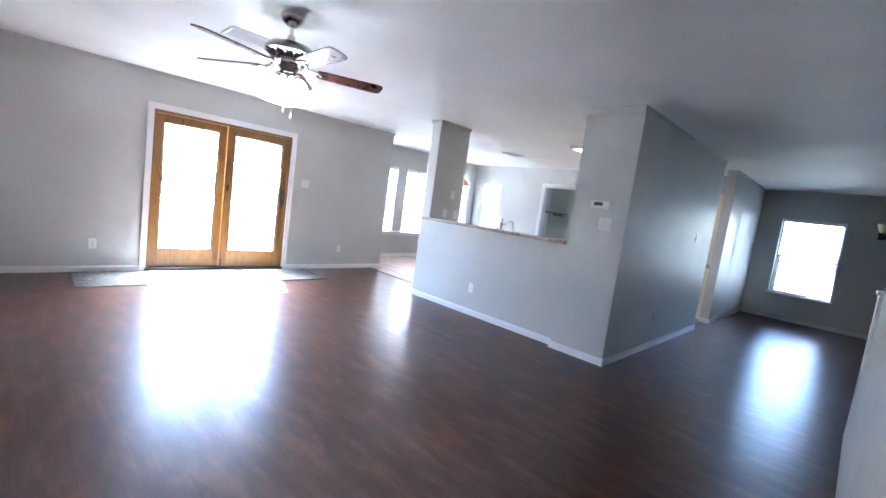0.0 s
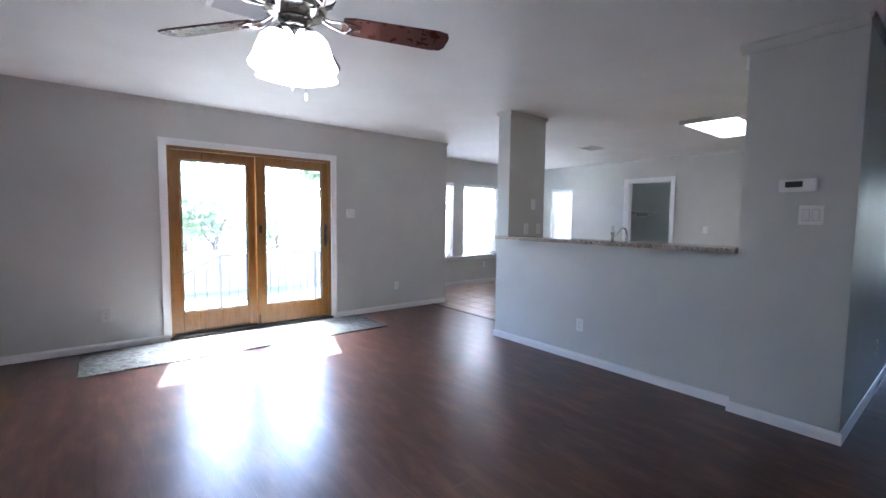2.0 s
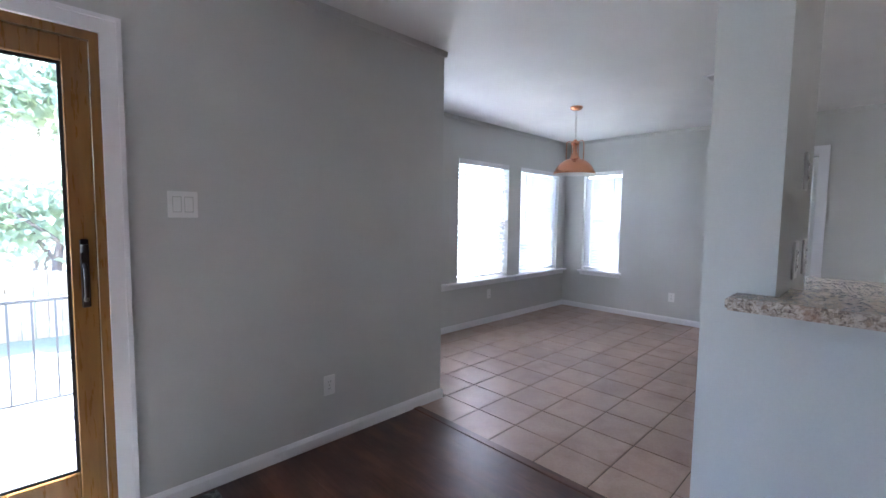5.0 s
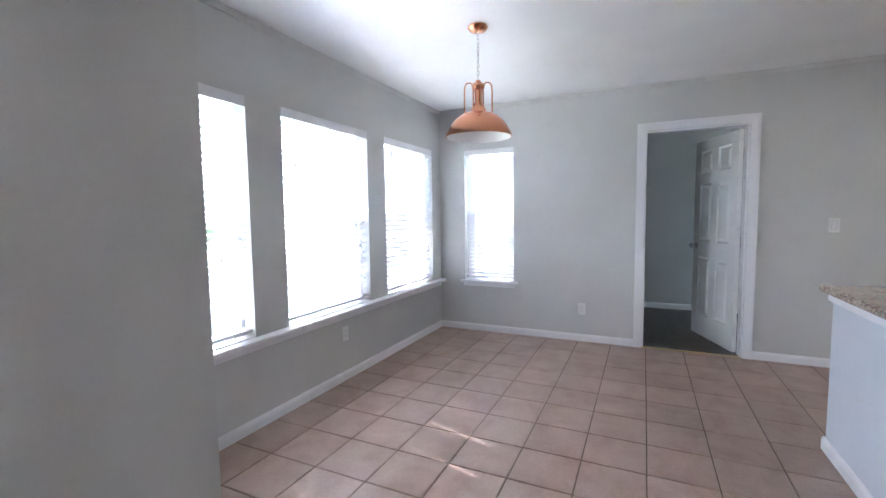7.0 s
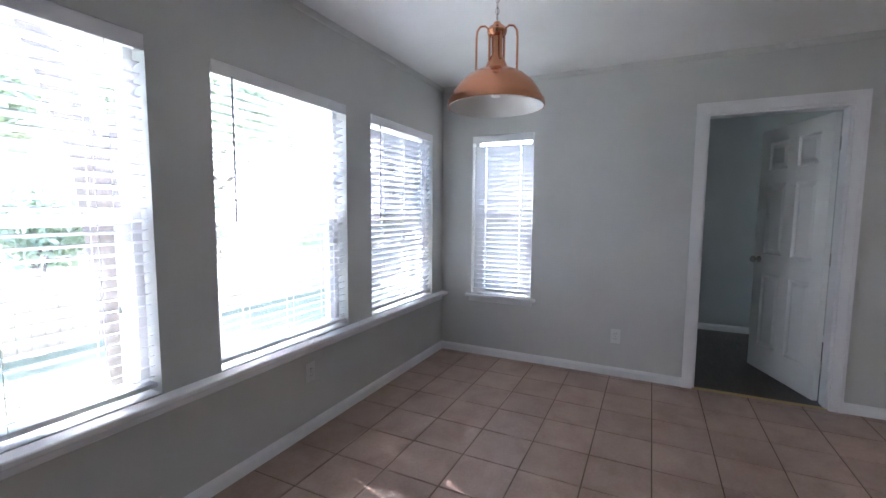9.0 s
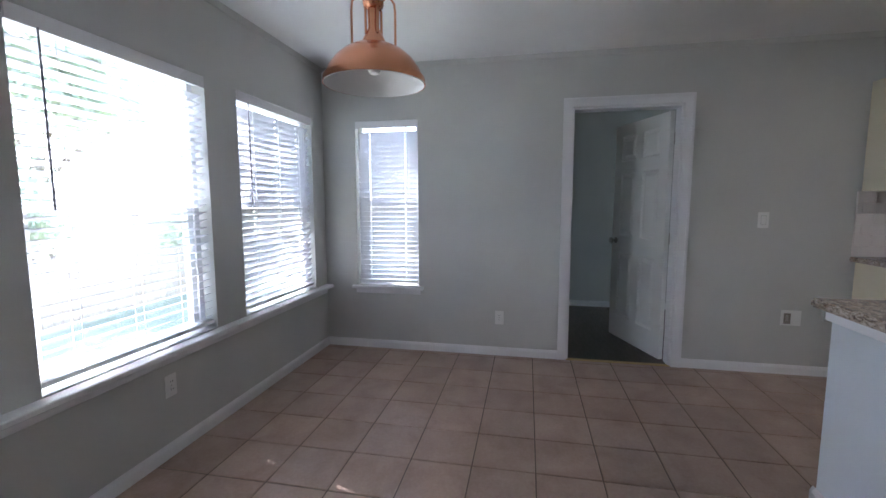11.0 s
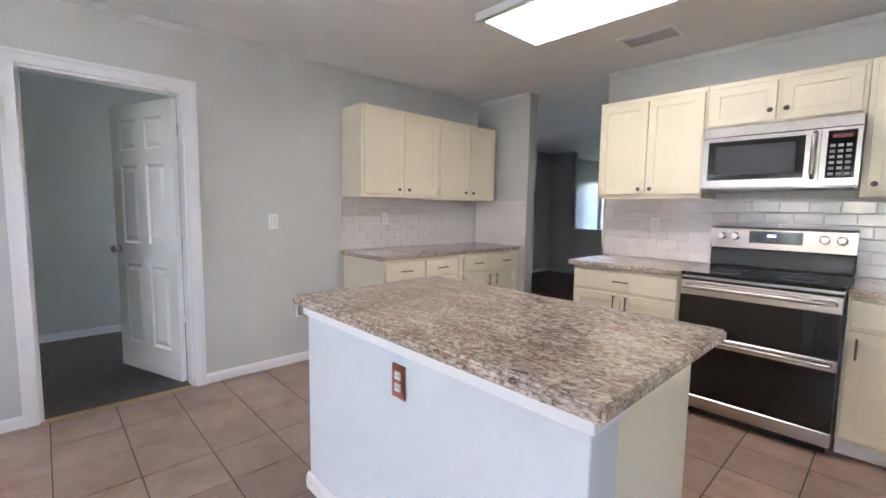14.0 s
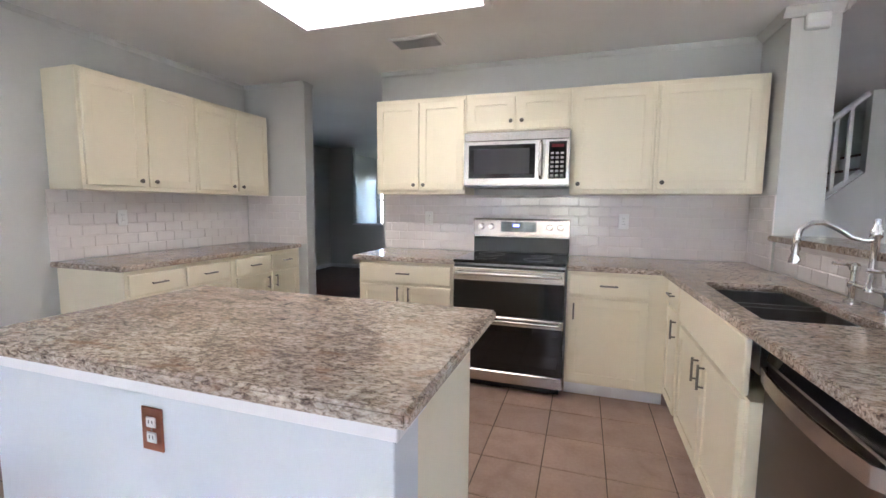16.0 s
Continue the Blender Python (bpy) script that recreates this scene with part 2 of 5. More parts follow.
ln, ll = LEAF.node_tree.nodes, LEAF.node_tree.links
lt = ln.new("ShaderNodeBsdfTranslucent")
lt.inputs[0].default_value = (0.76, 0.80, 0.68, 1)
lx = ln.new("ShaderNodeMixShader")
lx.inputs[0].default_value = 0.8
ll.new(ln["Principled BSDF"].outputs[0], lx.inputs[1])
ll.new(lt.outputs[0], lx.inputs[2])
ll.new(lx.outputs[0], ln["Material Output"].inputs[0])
SIDING = ground_mat("pale_siding", (0.50, 0.47, 0.42), (0.58, 0.55, 0.50), 1.0)
IRON = material("grey_railing_paint", (0.10, 0.10, 0.105), 0.5)[0]

# ---- mesh helpers ----
HOME = {}


def box(bm, x0, y0, z0, x1, y1, z1):
    v = [bm.verts.new((x, y, z)) for x in sorted((x0, x1)) for y in sorted((y0, y1)) for z in sorted((z0, z1))]
    for f in ((0, 1, 3, 2), (4, 6, 7, 5), (0, 4, 5, 1), (2, 3, 7, 6), (0, 2, 6, 4), (1, 5, 7, 3)):
        bm.faces.new([v[k] for k in f])
    return v


def boxes(*rows):
    bm = bmesh.new()
    for r in rows:
        box(bm, *r)
    return bm


def soften(bm, r=0.003, seg=1):
    bmesh.ops.bevel(bm, geom=bm.edges[:], offset=r, segments=seg, affect="EDGES", clamp_overlap=True)
    return bm


def sbox(x0, y0, z0, x1, y1, z1, r=0.003, seg=1):
    return soften(boxes((x0, y0, z0, x1, y1, z1)), r, seg)


def plate(us, vs, filled, place):
    """One connected plate over the filled cells of a grid; place(u, v, side) gives a corner."""
    bm = bmesh.new()
    made = {}

    def at(i, j, side):
        if (i, j, side) not in made:
            made[i, j, side] = bm.verts.new(place(us[i], vs[j], side))
        return made[i, j, side]
    cells = {(i, j) for i in range(len(us) - 1) for j in range(len(vs) - 1) if filled((us[i] + us[i + 1]) / 2, (vs[j] + vs[j + 1]) / 2)}
    for i, j in sorted(cells):
        ring = [(i, j), (i + 1, j), (i + 1, j + 1), (i, j + 1)]
        bm.faces.new([at(*c, 1) for c in ring])
        bm.faces.new([at(*c, 0) for c in ring[::-1]])
        for k, nb in enumerate([(i, j - 1), (i + 1, j), (i, j + 1), (i - 1, j)]):
            if nb not in cells:
                p, q = ring[k], ring[(k + 1) % 4]
                bm.faces.new([at(*p, 0), at(*q, 0), at(*q, 1), at(*p, 1)])
    bmesh.ops.recalc_face_normals(bm, faces=bm.faces[:])
    return bm


def prism(bm, profile, axis, a, b):
    """A closed profile swept along x or y; profile points are (across, z)."""
    def at(p, t):
        return (t, p[0], p[1]) if axis == "x" else (p[0], t, p[1])
    r0 = [bm.verts.new(at(p, a)) for p in profile]
    r1 = [bm.verts.new(at(p, b)) for p in profile]
    n = len(profile)
    for k in range(n):
        bm.faces.new((r0[k], r0[(k + 1) % n], r1[(k + 1) % n], r1[k]))
    bm.faces.new(r0[::-1])
    bm.faces.new(r1)
    bmesh.ops.recalc_face_normals(bm, faces=bm.faces[:])
    return bm


def revolve(bm, profile, c, seg=24):
    """A profile of (radius, z) turned round the upright line through c."""
    rings = []
    for r, z in profile:
        if r < 1e-5:
            rings.append([bm.verts.new((c[0], c[1], c[2] + z))])
        else:
            rings.append([bm.verts.new((c[0] + r * math.cos(2 * math.pi * k / seg), c[1] + r * math.sin(2 * math.pi * k / seg), c[2] + z)) for k in range(seg)])
    for a, b in zip(rings, rings[1:]):
        for k in range(seg):
            q = [a[k % len(a)], a[(k + 1) % len(a)], b[(k + 1) % len(b)], b[k % len(b)]]
            q = list(dict.fromkeys(q))
            if len(q) > 2:
                bm.faces.new(q)
    bmesh.ops.recalc_face_normals(bm, faces=bm.faces[:])
    return bm


def tube(bm, pts, radii, seg=10):
    """A round bar along points, with caps."""
    pts = [Vector(p) for p in pts]
    if isinstance(radii, (int, float)):
        radii = [radii] * len(pts)
    rings = []
    side = None
    for k, p in enumerate(pts):
        d = (pts[min(k + 1, len(pts) - 1)] - pts[max(k - 1, 0)]).normalized()
        ref = side if side is not None else (Vector((0, 0, 1)) if abs(d.z) < 0.9 else Vector((1, 0, 0)))
        u = (ref - d * ref.dot(d)).normalized()
        side = u
        w = d.cross(u)
        rings.append([bm.verts.new(p + (u * math.cos(2 * math.pi * j / seg) + w * math.sin(2 * math.pi * j / seg)) * radii[k]) for j in range(seg)])
    for a, b in zip(rings, rings[1:]):
        for j in range(seg):
            bm.faces.new((a[j], a[(j + 1) % seg], b[(j + 1) % seg], b[j]))
    bm.faces.new(rings[0][::-1])
    bm.faces.new(rings[-1])
    bmesh.ops.recalc_face_normals(bm, faces=bm.faces[:])
    return bm


def thing(name, at, label, category, group="", kind="", turn=0):
    """An Empty at a thing's base; its parts are given in world places unless it stands at the origin."""
    ob = new(name)
    ob.empty_display_size = 0.05
    ob.matrix_basis = pose(*at, 0, 0, turn)
    HOME[ob.name] = ob.matrix_basis.inverted()
    return tagged(ob, label, category, group, kind)


def part(name, bm, mat, parent=None, label="", smooth=False):
    me = bpy.data.meshes.new(name)
    if parent is not None and parent.name in HOME:
        bm.transform(HOME[parent.name])
    bmesh.ops.recalc_face_normals(bm, faces=bm.faces[:])
    bm.to_mesh(me)
    bm.free()
    if smooth:
        me.polygons.foreach_set("use_smooth", [True] * len(me.polygons))
        me.set_sharp_from_angle(angle=radians(40))
    me.materials.append(mat)
    ob = new(name, me)
    if parent is not None:
        ob.parent = parent
        if parent.name in HOME:
            HOME[ob.name] = HOME[parent.name]
    if label:
        ob["label"] = label
    return ob


def setting(name, bm, mat, label, category):
    return tagged(part(name, bm, mat), label, category, kind="structure")


# ---- the plan ----
H = 2.43
Y_DOOR = 6.245
Y_WIN = 7.45
X_FAR = 8.41
X_END = 4.655
Y_LIV = 1.56
Y_KIT = 1.69
X_STUB = 3.83
X_FRONT = 10.15
Y_SOUTH = -2.5
Y_STAIR = -0.14


def wall_x(name, y0, y1, x0, x1, holes, label, top=H):
    """A wall along x from y0 to y1 thick; holes are (x0, x1, z0, z1)."""
    bm = bmesh.new()
    at = x0
    for a, b, z0, z1 in sorted(holes):
        box(bm, at, y0, 0, a, y1, top)
        if z0 > 0:
            box(bm, a, y0, 0, b, y1, z0)
        if z1 < top:
            box(bm, a, y0, z1, b, y1, top)
        at = b
    box(bm, at, y0, 0, x1, y1, top)
    return setting(name, bm, WALL, label, "wall")


def wall_y(name, x0, x1, y0, y1, holes, label, top=H):
    bm = bmesh.new()
    at = y0
    for a, b, z0, z1 in sorted(holes):
        box(bm, x0, at, 0, x1, a, top)
        if z0 > 0:
            box(bm, x0, a, 0, x1, b, z0)
        if z1 < top:
            box(bm, x0, a, z1, x1, b, top)
        at = b
    box(bm, x0, at, 0, x1, y1, top)
    return setting(name, bm, WALL, label, "wall")


GREYWALL = "matt grey painted wall"
WZ0, WZ1 = 0.565, 1.978
WINDOWS = [(4.885, 5.81), (6.08, 7.01), (7.275, 8.205)]
SIDE_WIN = (6.595, 7.15)
FRONT_WIN = (0.29, 1.19)
wall_x("wall_north", Y_DOOR, Y_DOOR + 0.15, -3.15, X_END, [(1.045, 2.785, 0.0, 1.995)], GREYWALL + " round the sliding door")
wall_y("wall_nook_return", X_END - 0.15, X_END, Y_DOOR + 0.15, Y_WIN, [], GREYWALL + " beside the breakfast nook")
wall_x("wall_nook_windows", Y_WIN, Y_WIN + 0.15, X_END - 0.15, X_FAR + 0.12, [(a, b, WZ0, WZ1) for a, b in WINDOWS], GREYWALL + " with three windows")
wall_y("wall_east", X_FAR, X_FAR + 0.12, Y_LIV, Y_WIN, [(4.56, 5.355, 0.0, 2.015), (*SIDE_WIN, WZ0, WZ1)], GREYWALL + " with a doorway and a window")
wall_x("wall_stove", Y_LIV, Y_KIT, X_STUB, 6.90, [], GREYWALL + " behind the kitchen range")
wall_x("wall_pantry", Y_LIV, Y_KIT, 7.71, X_FAR, [], GREYWALL + " at the end of the counter")
wall_x("wall_front_side", Y_LIV, Y_KIT, X_FAR + 0.12, X_FRONT + 0.15, [], GREYWALL + " of the front room")
wall_x("wall_front_hall", Y_LIV, Y_KIT - 0.002, X_FAR, X_FAR + 0.12, [], GREYWALL + " of the front room")
wall_y("wall_front", X_FRONT, X_FRONT + 0.15, -4.6, Y_LIV, [(*FRONT_WIN, 0.50, 1.91)], "shaded grey wall with one window")
wall_y("wall_stub", X_STUB, 4.07, Y_KIT, 2.12, [], GREYWALL + " with the thermostat")
wall_y("wall_bar", 3.905, 4.05, 2.12, 4.26, [], "grey half-height wall under the breakfast bar", 1.065)
wall_x("wall_wing", 4.26, 4.425, 3.905, 4.49, [], GREYWALL + " at the end of the bar")
wall_y("wall_west", -3.15, -3.0, -4.6, Y_DOOR, [], GREYWALL + " of the living room")
wall_x("wall_south", -4.75, -4.6, -3.15, X_FRONT + 0.15, [(9.74, 10.1, 0.8, 2.0)], GREYWALL + " of the entry")
wall_x("wall_entry", Y_SOUTH - 0.12, Y_SOUTH, 4.3, X_FRONT, [(8.2, 9.62, 0.88, H)], GREYWALL + " with a waist-high opening")
wall_x("wall_stair", Y_STAIR - 0.1, Y_STAIR, -3.0, 2.55, [], GREYWALL + " beside the stairs")
wall_x("wall_stair_back", -1.35, -1.23, -3.0, 4.3, [], GREYWALL + " behind the stairs")
# The hole in the back wall is made up, out of view, for the fill lamp.
wall_y("wall_room_back", 10.36, 10.5, Y_KIT, 6.5, [(2.05, 2.95, 0.85, 1.9)], "dim grey wall of the side room")
wall_x("wall_room_north", 6.35, 6.5, X_FAR + 0.12, 10.36, [], "dim grey wall of the side room")
setting("entry_sill", sbox(8.15, Y_SOUTH - 0.15, 0.88, 9.62, Y_SOUTH + 0.03, 0.91, 0.006), TRIM, "white painted sill on the entry half wall", "sill")

bm = boxes((-3.15, -4.75, H, 10.5, Y_DOOR + 0.15, H + 0.12), (X_END - 0.15, Y_DOOR + 0.15, H, X_FAR + 0.12, Y_WIN + 0.15, H + 0.12), (X_FAR + 0.12, Y_DOOR + 0.15, H, 10.5, 6.5, H + 0.12))
setting("ceiling", bm, CEIL, "pale textured painted ceiling", "ceiling")
setting("subfloor", boxes((-3.15, -4.75, -0.25, 4.42, Y_DOOR + 0.15, -0.014), (4.42, -4.75, -0.25, 10.5, Y_KIT - 0.03, -0.014)), DARKGAP, "dark underlay beneath the laminate", "floor")
setting("floor_tile_bed", boxes((4.42, Y_KIT - 0.03, -0.25, X_FAR + 0.0, Y_WIN + 0.15, -0.006)), GROUT, "brown grout between the floor tiles", "floor")
setting("floor_side_room", boxes((X_FAR, Y_KIT, -0.25, 10.4, 6.4, -0.004)), GREYFLOOR, "dark grey-brown plank floor of the side room", "floor")
setting("threshold", sbox(4.395, 4.425, -0.005, 4.45, Y_DOOR, 0.007, 0.004), LAMINATE, "dark wooden strip between laminate and tile", "trim")
setting("threshold_side_room", sbox(X_FAR - 0.01, 4.56, -0.005, X_FAR + 0.03, 5.355, 0.006, 0.003), BRASS, "thin brass strip in the doorway", "trim")

BASE = [(0, 0), (0.014, 0), (0.014, 0.05), (0.006, 0.068), (0, 0.071)]
CROWN = [(0, 0), (0.045, 0), (0.045, -0.008), (0.016, -0.04), (0.010, -0.055), (0, -0.055)]
COVE = [(0, 0), (0.018, 0), (0.018, -0.006), (0.010, -0.03), (0.006, -0.036), (0, -0.036)]


def run(name, profile, z, axis, wall, side, a, b, mat, label, category="trim"):
    pts = [(wall + side * d, z + h) for d, h in profile]
    setting(name, prism(bmesh.new(), pts, axis, a, b), mat, label, category)


def base(axis, wall, side, a, b):
    run("baseboard", BASE, 0.0, axis, wall, side, a, b, TRIM, "white painted baseboard along the wall", "baseboard")


def crown(axis, wall, side, a, b, mat=WALL, profile=COVE):
    run("crown_trim", profile, H, axis, wall, side, a, b, mat, "narrow grey moulding under the ceiling")


base("x", Y_DOOR, -1, -3.0, 0.983)
base("x", Y_DOOR, -1, 2.847, X_END)
base("y", X_END, 1, Y_DOOR - 0.014, Y_WIN)
base("x", Y_WIN, -1, X_END + 0.014, X_FAR)
base("y", X_FAR, -1, 5.42, Y_WIN - 0.014)
base("y", X_FAR, -1, 3.40, 4.495)
base("y", X_STUB, -1, Y_LIV - 0.014, 2.12)
base("x", 2.12, 1, X_STUB - 0.014, 3.891)
base("x", Y_LIV, -1, X_STUB, 6.90)
base("y", 6.90, 1, Y_LIV - 0.014, Y_KIT)
base("y", 7.71, -1, Y_LIV - 0.014, Y_KIT)
base("x", Y_LIV, -1, 7.71, X_FRONT)
base("y", X_FRONT, -1, Y_SOUTH, Y_LIV - 0.014)
base("x", Y_SOUTH, 1, 4.3, X_FRONT - 0.014)
base("y", 3.905, -1, 2.12, 4.425)
base("x", 4.425, 1, 3.891, 4.49)
base("y", 10.36, -1, Y_KIT, 6.35)
base("y", -3.0, 1, Y_STAIR, Y_DOOR - 0.014)
crown("x", Y_DOOR, -1, -3.0, X_END + 0.018)
crown("y", X_END, 1, Y_DOOR, Y_WIN)
crown("x", Y_WIN, -1, X_END + 0.018, X_FAR)
crown("y", X_FAR, -1, Y_KIT, Y_WIN - 0.018)
crown("x", Y_KIT, 1, 4.115, 6.90)
crown("x", Y_KIT, 1, 7.71, X_FAR - 0.018)
crown("x", Y_LIV, -1, X_STUB - 0.045, 6.90)
crown("x", Y_LIV, -1, 7.71, X_FRONT)
crown("y", X_STUB, -1, Y_LIV, 2.165, WALL, CROWN)
crown("x", 2.12, 1, X_STUB, 4.115, WALL, CROWN)
crown("y", 4.07, 1, Y_KIT + 0.018, 2.12, WALL, CROWN)
crown("y", 3.905, -1, 4.242, 4.443)
crown("x", 4.26, -1, 3.905, 4.508)
crown("x", 4.425, 1, 3.905, 4.508)
crown("y", 4.49, 1, 4.26, 4.425)

# ---- sliding glass door ----
D = Y_DOOR
setting("door_trim", boxes((0.983, D - 0.018, 0, 1.045, D, 2.055), (2.785, D - 0.018, 0, 2.847, D, 2.055), (1.045, D - 0.018, 1.995, 2.785, D, 2.055),
        (0.975, D - 0.026, 0, 0.992, D - 0.018, 2.063), (2.838, D - 0.026, 0, 2.855, D - 0.018, 2.063), (0.992, D - 0.026, 2.046, 2.838, D - 0.018, 2.063)), TRIM, "white painted casing round the sliding door", "trim")
sd = thing("sliding_door", (1.9, D + 0.07, 0), "varnished pine sliding glass door with two panels", "door")
part("frame", boxes((1.045, D, 0.0, 1.075, D + 0.13, 1.995), (2.755, D, 0.0, 2.785, D + 0.13, 1.995), (1.075, D, 1.962, 2.755, D + 0.13, 1.995)), PINE, sd)
part("sill", boxes((1.03, D - 0.03, 0.0, 2.80, D + 0.13, 0.035), (1.075, D + 0.045, 0.035, 2.755, D + 0.055, 0.055)), BRONZE, sd, "dark bronze door track")


def door_panel(x0, gx0, gx1, x1, y0, y1):
    bm = bmesh.new()
    for r in ((x0, y0, 0.045, gx0, y1, 1.96), (gx1, y0, 0.045, x1, y1, 1.96), (gx0, y0, 0.045, gx1, y1, 0.265), (gx0, y0, 1.868, gx1, y1, 1.96)):
        box(bm, *r)
    p = part("panel", soften(bm, 0.004), PINE, sd)
    my = (y0 + y1) / 2
    g = part("glass", boxes((gx0 - 0.005, my - 0.003, 0.26, gx1 + 0.005, my + 0.003, 1.873)), GLASS, p)
    g.visible_shadow = False
    bead = boxes((gx0, y0 + 0.012, 0.265, gx0 + 0.012, y1 - 0.012, 1.868), (gx1 - 0.012, y0 + 0.012, 0.265, gx1, y1 - 0.012, 1.868),
                 (gx0 + 0.012, y0 + 0.012, 0.265, gx1 - 0.012, y1 - 0.012, 0.277), (gx0 + 0.012, y0 + 0.012, 1.856, gx1 - 0.012, y1 - 0.012, 1.868))
    part("glazing_bead", bead, DARKGAP, p)
    return p


door_panel(1.077, 1.165, 1.812, 1.902, D + 0.06, D + 0.10)
slide = door_panel(1.895, 1.992, 2.672, 2.753, D + 0.012, D + 0.052)
part("latch", sbox(1.922, D + 0.002, 1.10, 1.952, D + 0.012, 1.185, 0.004), BRONZE, slide, "dark bronze latch plate")
part("foot_bolt", sbox(1.905, D - 0.004, 0.05, 1.925, D + 0.012, 0.16, 0.004), BRONZE, slide, "dark bronze foot bolt")
hd = boxes((2.700, D + 0.004, 0.93, 2.728, D + 0.012, 1.20))
part("handle_plate", soften(hd, 0.004), BRONZE, slide)
part("handle", tube(bmesh.new(), [(2.714, D + 0.006, 0.96), (2.714, D - 0.03, 0.98), (2.714, D - 0.036, 1.03), (2.714, D - 0.03, 1.08), (2.714, D + 0.006, 1.10)], 0.009), BRONZE, slide, "dark bronze pull handle", True)
part("lock_knob", revolve(bmesh.new(), [(0, 0.03), (0.012, 0.03), (0.014, 0.0), (0, 0.0)], (2.714, D - 0.012, 1.15), 12), BRONZE, slide, "", True)

rug = part("runner_rug", sbox(0.32, 5.46, 0.0, 3.15, 6.20, 0.011, 0.005), RUG)
tagged(rug, "grey patterned runner rug before the sliding door", "rug")


# ---- windows and blinds ----
def window(no, axis, wall, out, a, b, z0, z1, tilt, wand=True):
    """A sash window in a wall: axis it runs along, the wall's inner face, the way out (+1 or -1)."""
    c = (a + b) / 2
    here = (c, wall, z0) if axis == "x" else (wall, c, z0)
    w = thing("window_%d" % no, here, "white framed sash window in the grey wall", "window", kind="structure")

    def rows(*rs):
        bm = bmesh.new()
        for s0, s1, d0, d1, h0, h1 in rs:
            p, q = wall + out * d0, wall + out * d1
            if axis == "x":
                box(bm, s0, p, h0, s1, q, h1)
            else:
                box(bm, p, s0, h0, q, s1, h1)
        return bm
    part("window_frame", rows((a, a + 0.035, 0.08, 0.14, z0, z1), (b - 0.035, b, 0.08, 0.14, z0, z1), (a + 0.035, b - 0.035, 0.08, 0.14, z0, z0 + 0.04),
                              (a + 0.035, b - 0.035, 0.08, 0.14, z1 - 0.04, z1)), TRIM, w)
    zm = z0 + (z1 - z0) * 0.5
    part("meeting_rail", rows((a + 0.035, b - 0.035, 0.085, 0.135, zm - 0.022, zm + 0.022)), TRIM, w)
    part("sash_stile", rows((a + 0.035, a + 0.075, 0.09, 0.13, z0 + 0.04, zm - 0.022), (b - 0.075, b - 0.035, 0.09, 0.13, z0 + 0.04, zm - 0.022)), TRIM, w)
    for h0, h1 in ((z0 + 0.04, zm - 0.022), (zm + 0.022, z1 - 0.04)):
        g = part("pane", rows((a + 0.035, b - 0.035, 0.108, 0.112, h0, h1)), GLASS, w)
        g.visible_shadow = False
    bl = thing("window_blind", here, "white slatted blind lowered over the window, slats tilted", "blind", "nook window blinds")
    part("valance", rows((a + 0.004, b - 0.004, -0.004, 0.012, z1 - 0.062, z1 - 0.003)), TRIM, bl)
    part("head_rail", rows((a + 0.008, b - 0.008, 0.014, 0.058, z1 - 0.05, z1 - 0.004)), TRIM, bl)
    part("bottom_rail", rows((a + 0.01, b - 0.01, 0.012, 0.058, z0 + 0.028, z0 + 0.046)), TRIM, bl)
    half, th = 0.0225 if 18 < tilt < 45 else 0.0245, 0.0012
    ca, sa = math.cos(radians(tilt)), math.sin(radians(tilt))
    L = (b - a) / 2 - 0.012
    cords = (a + 0.12, b - 0.12) if b - a < 0.7 else (a + 0.175, c, b - 0.185)
    us = [-L] + [k - c + e for k in cords for e in (-0.0044, 0.0044)] + [L]

    def corner(u, v, side):
        z = (th if side else -th) - 0.0025 * (v / half) ** 2
        p, q = out * (v * ca - z * sa), -v * sa + z * ca
        return (u, p, q) if axis == "x" else (p, u, q)
    bm = plate(us, [-half, -0.007, 0.007, half], lambda u, v: not (abs(v) < 0.007 and any(abs(u - k + c) < 0.0044 for k in cords)), corner)
    me = bpy.data.meshes.new("slat")
    bm.to_mesh(me)
    bm.free()
    me.materials.append(SLAT)
    z = z0 + 0.07
    while z < z1 - 0.07:
        s = new("slat", me)
        s.parent = bl
        s.matrix_basis = Matrix.Translation((0, out * 0.036, z - z0) if axis == "x" else (out * 0.036, 0, z - z0))
        z += 0.0425
    for k in cords:
        part("ladder_cord", rows((k - 0.001, k + 0.001, 0.010, 0.012, z0 + 0.04, z1 - 0.05), (k - 0.001, k + 0.001, 0.060, 0.062, z0 + 0.04, z1 - 0.05)), PLASTIC, bl)
    if wand:
        k = a + 0.10
        p = (k, wall - out * 0.012) if axis == "x" else (wall - out * 0.012, k)
        part("tilt_wand", tube(bmesh.new(), [(p[0], p[1], z1 - 0.06), (p[0], p[1], z1 - 0.72)], 0.004, 8), WAND, bl, "plastic tilt wand, greyed as if backlit", True)
    k = b - 0.14
    p = (k, wall - out * 0.008) if axis == "x" else (wall - out * 0.008, k)
    part("lift_cord", tube(bmesh.new(), [(p[0], p[1], z1 - 0.06), (p[0], p[1], z1 - 1.02)], 0.0013, 6), PLASTIC, bl)
    part("cord_tassel", revolve(bmesh.new(), [(0, 0.03), (0.004, 0.028), (0.008, 0.0), (0, 0.0)], (p[0], p[1], z1 - 1.05), 10), PLASTIC, bl, "", True)
    return bl


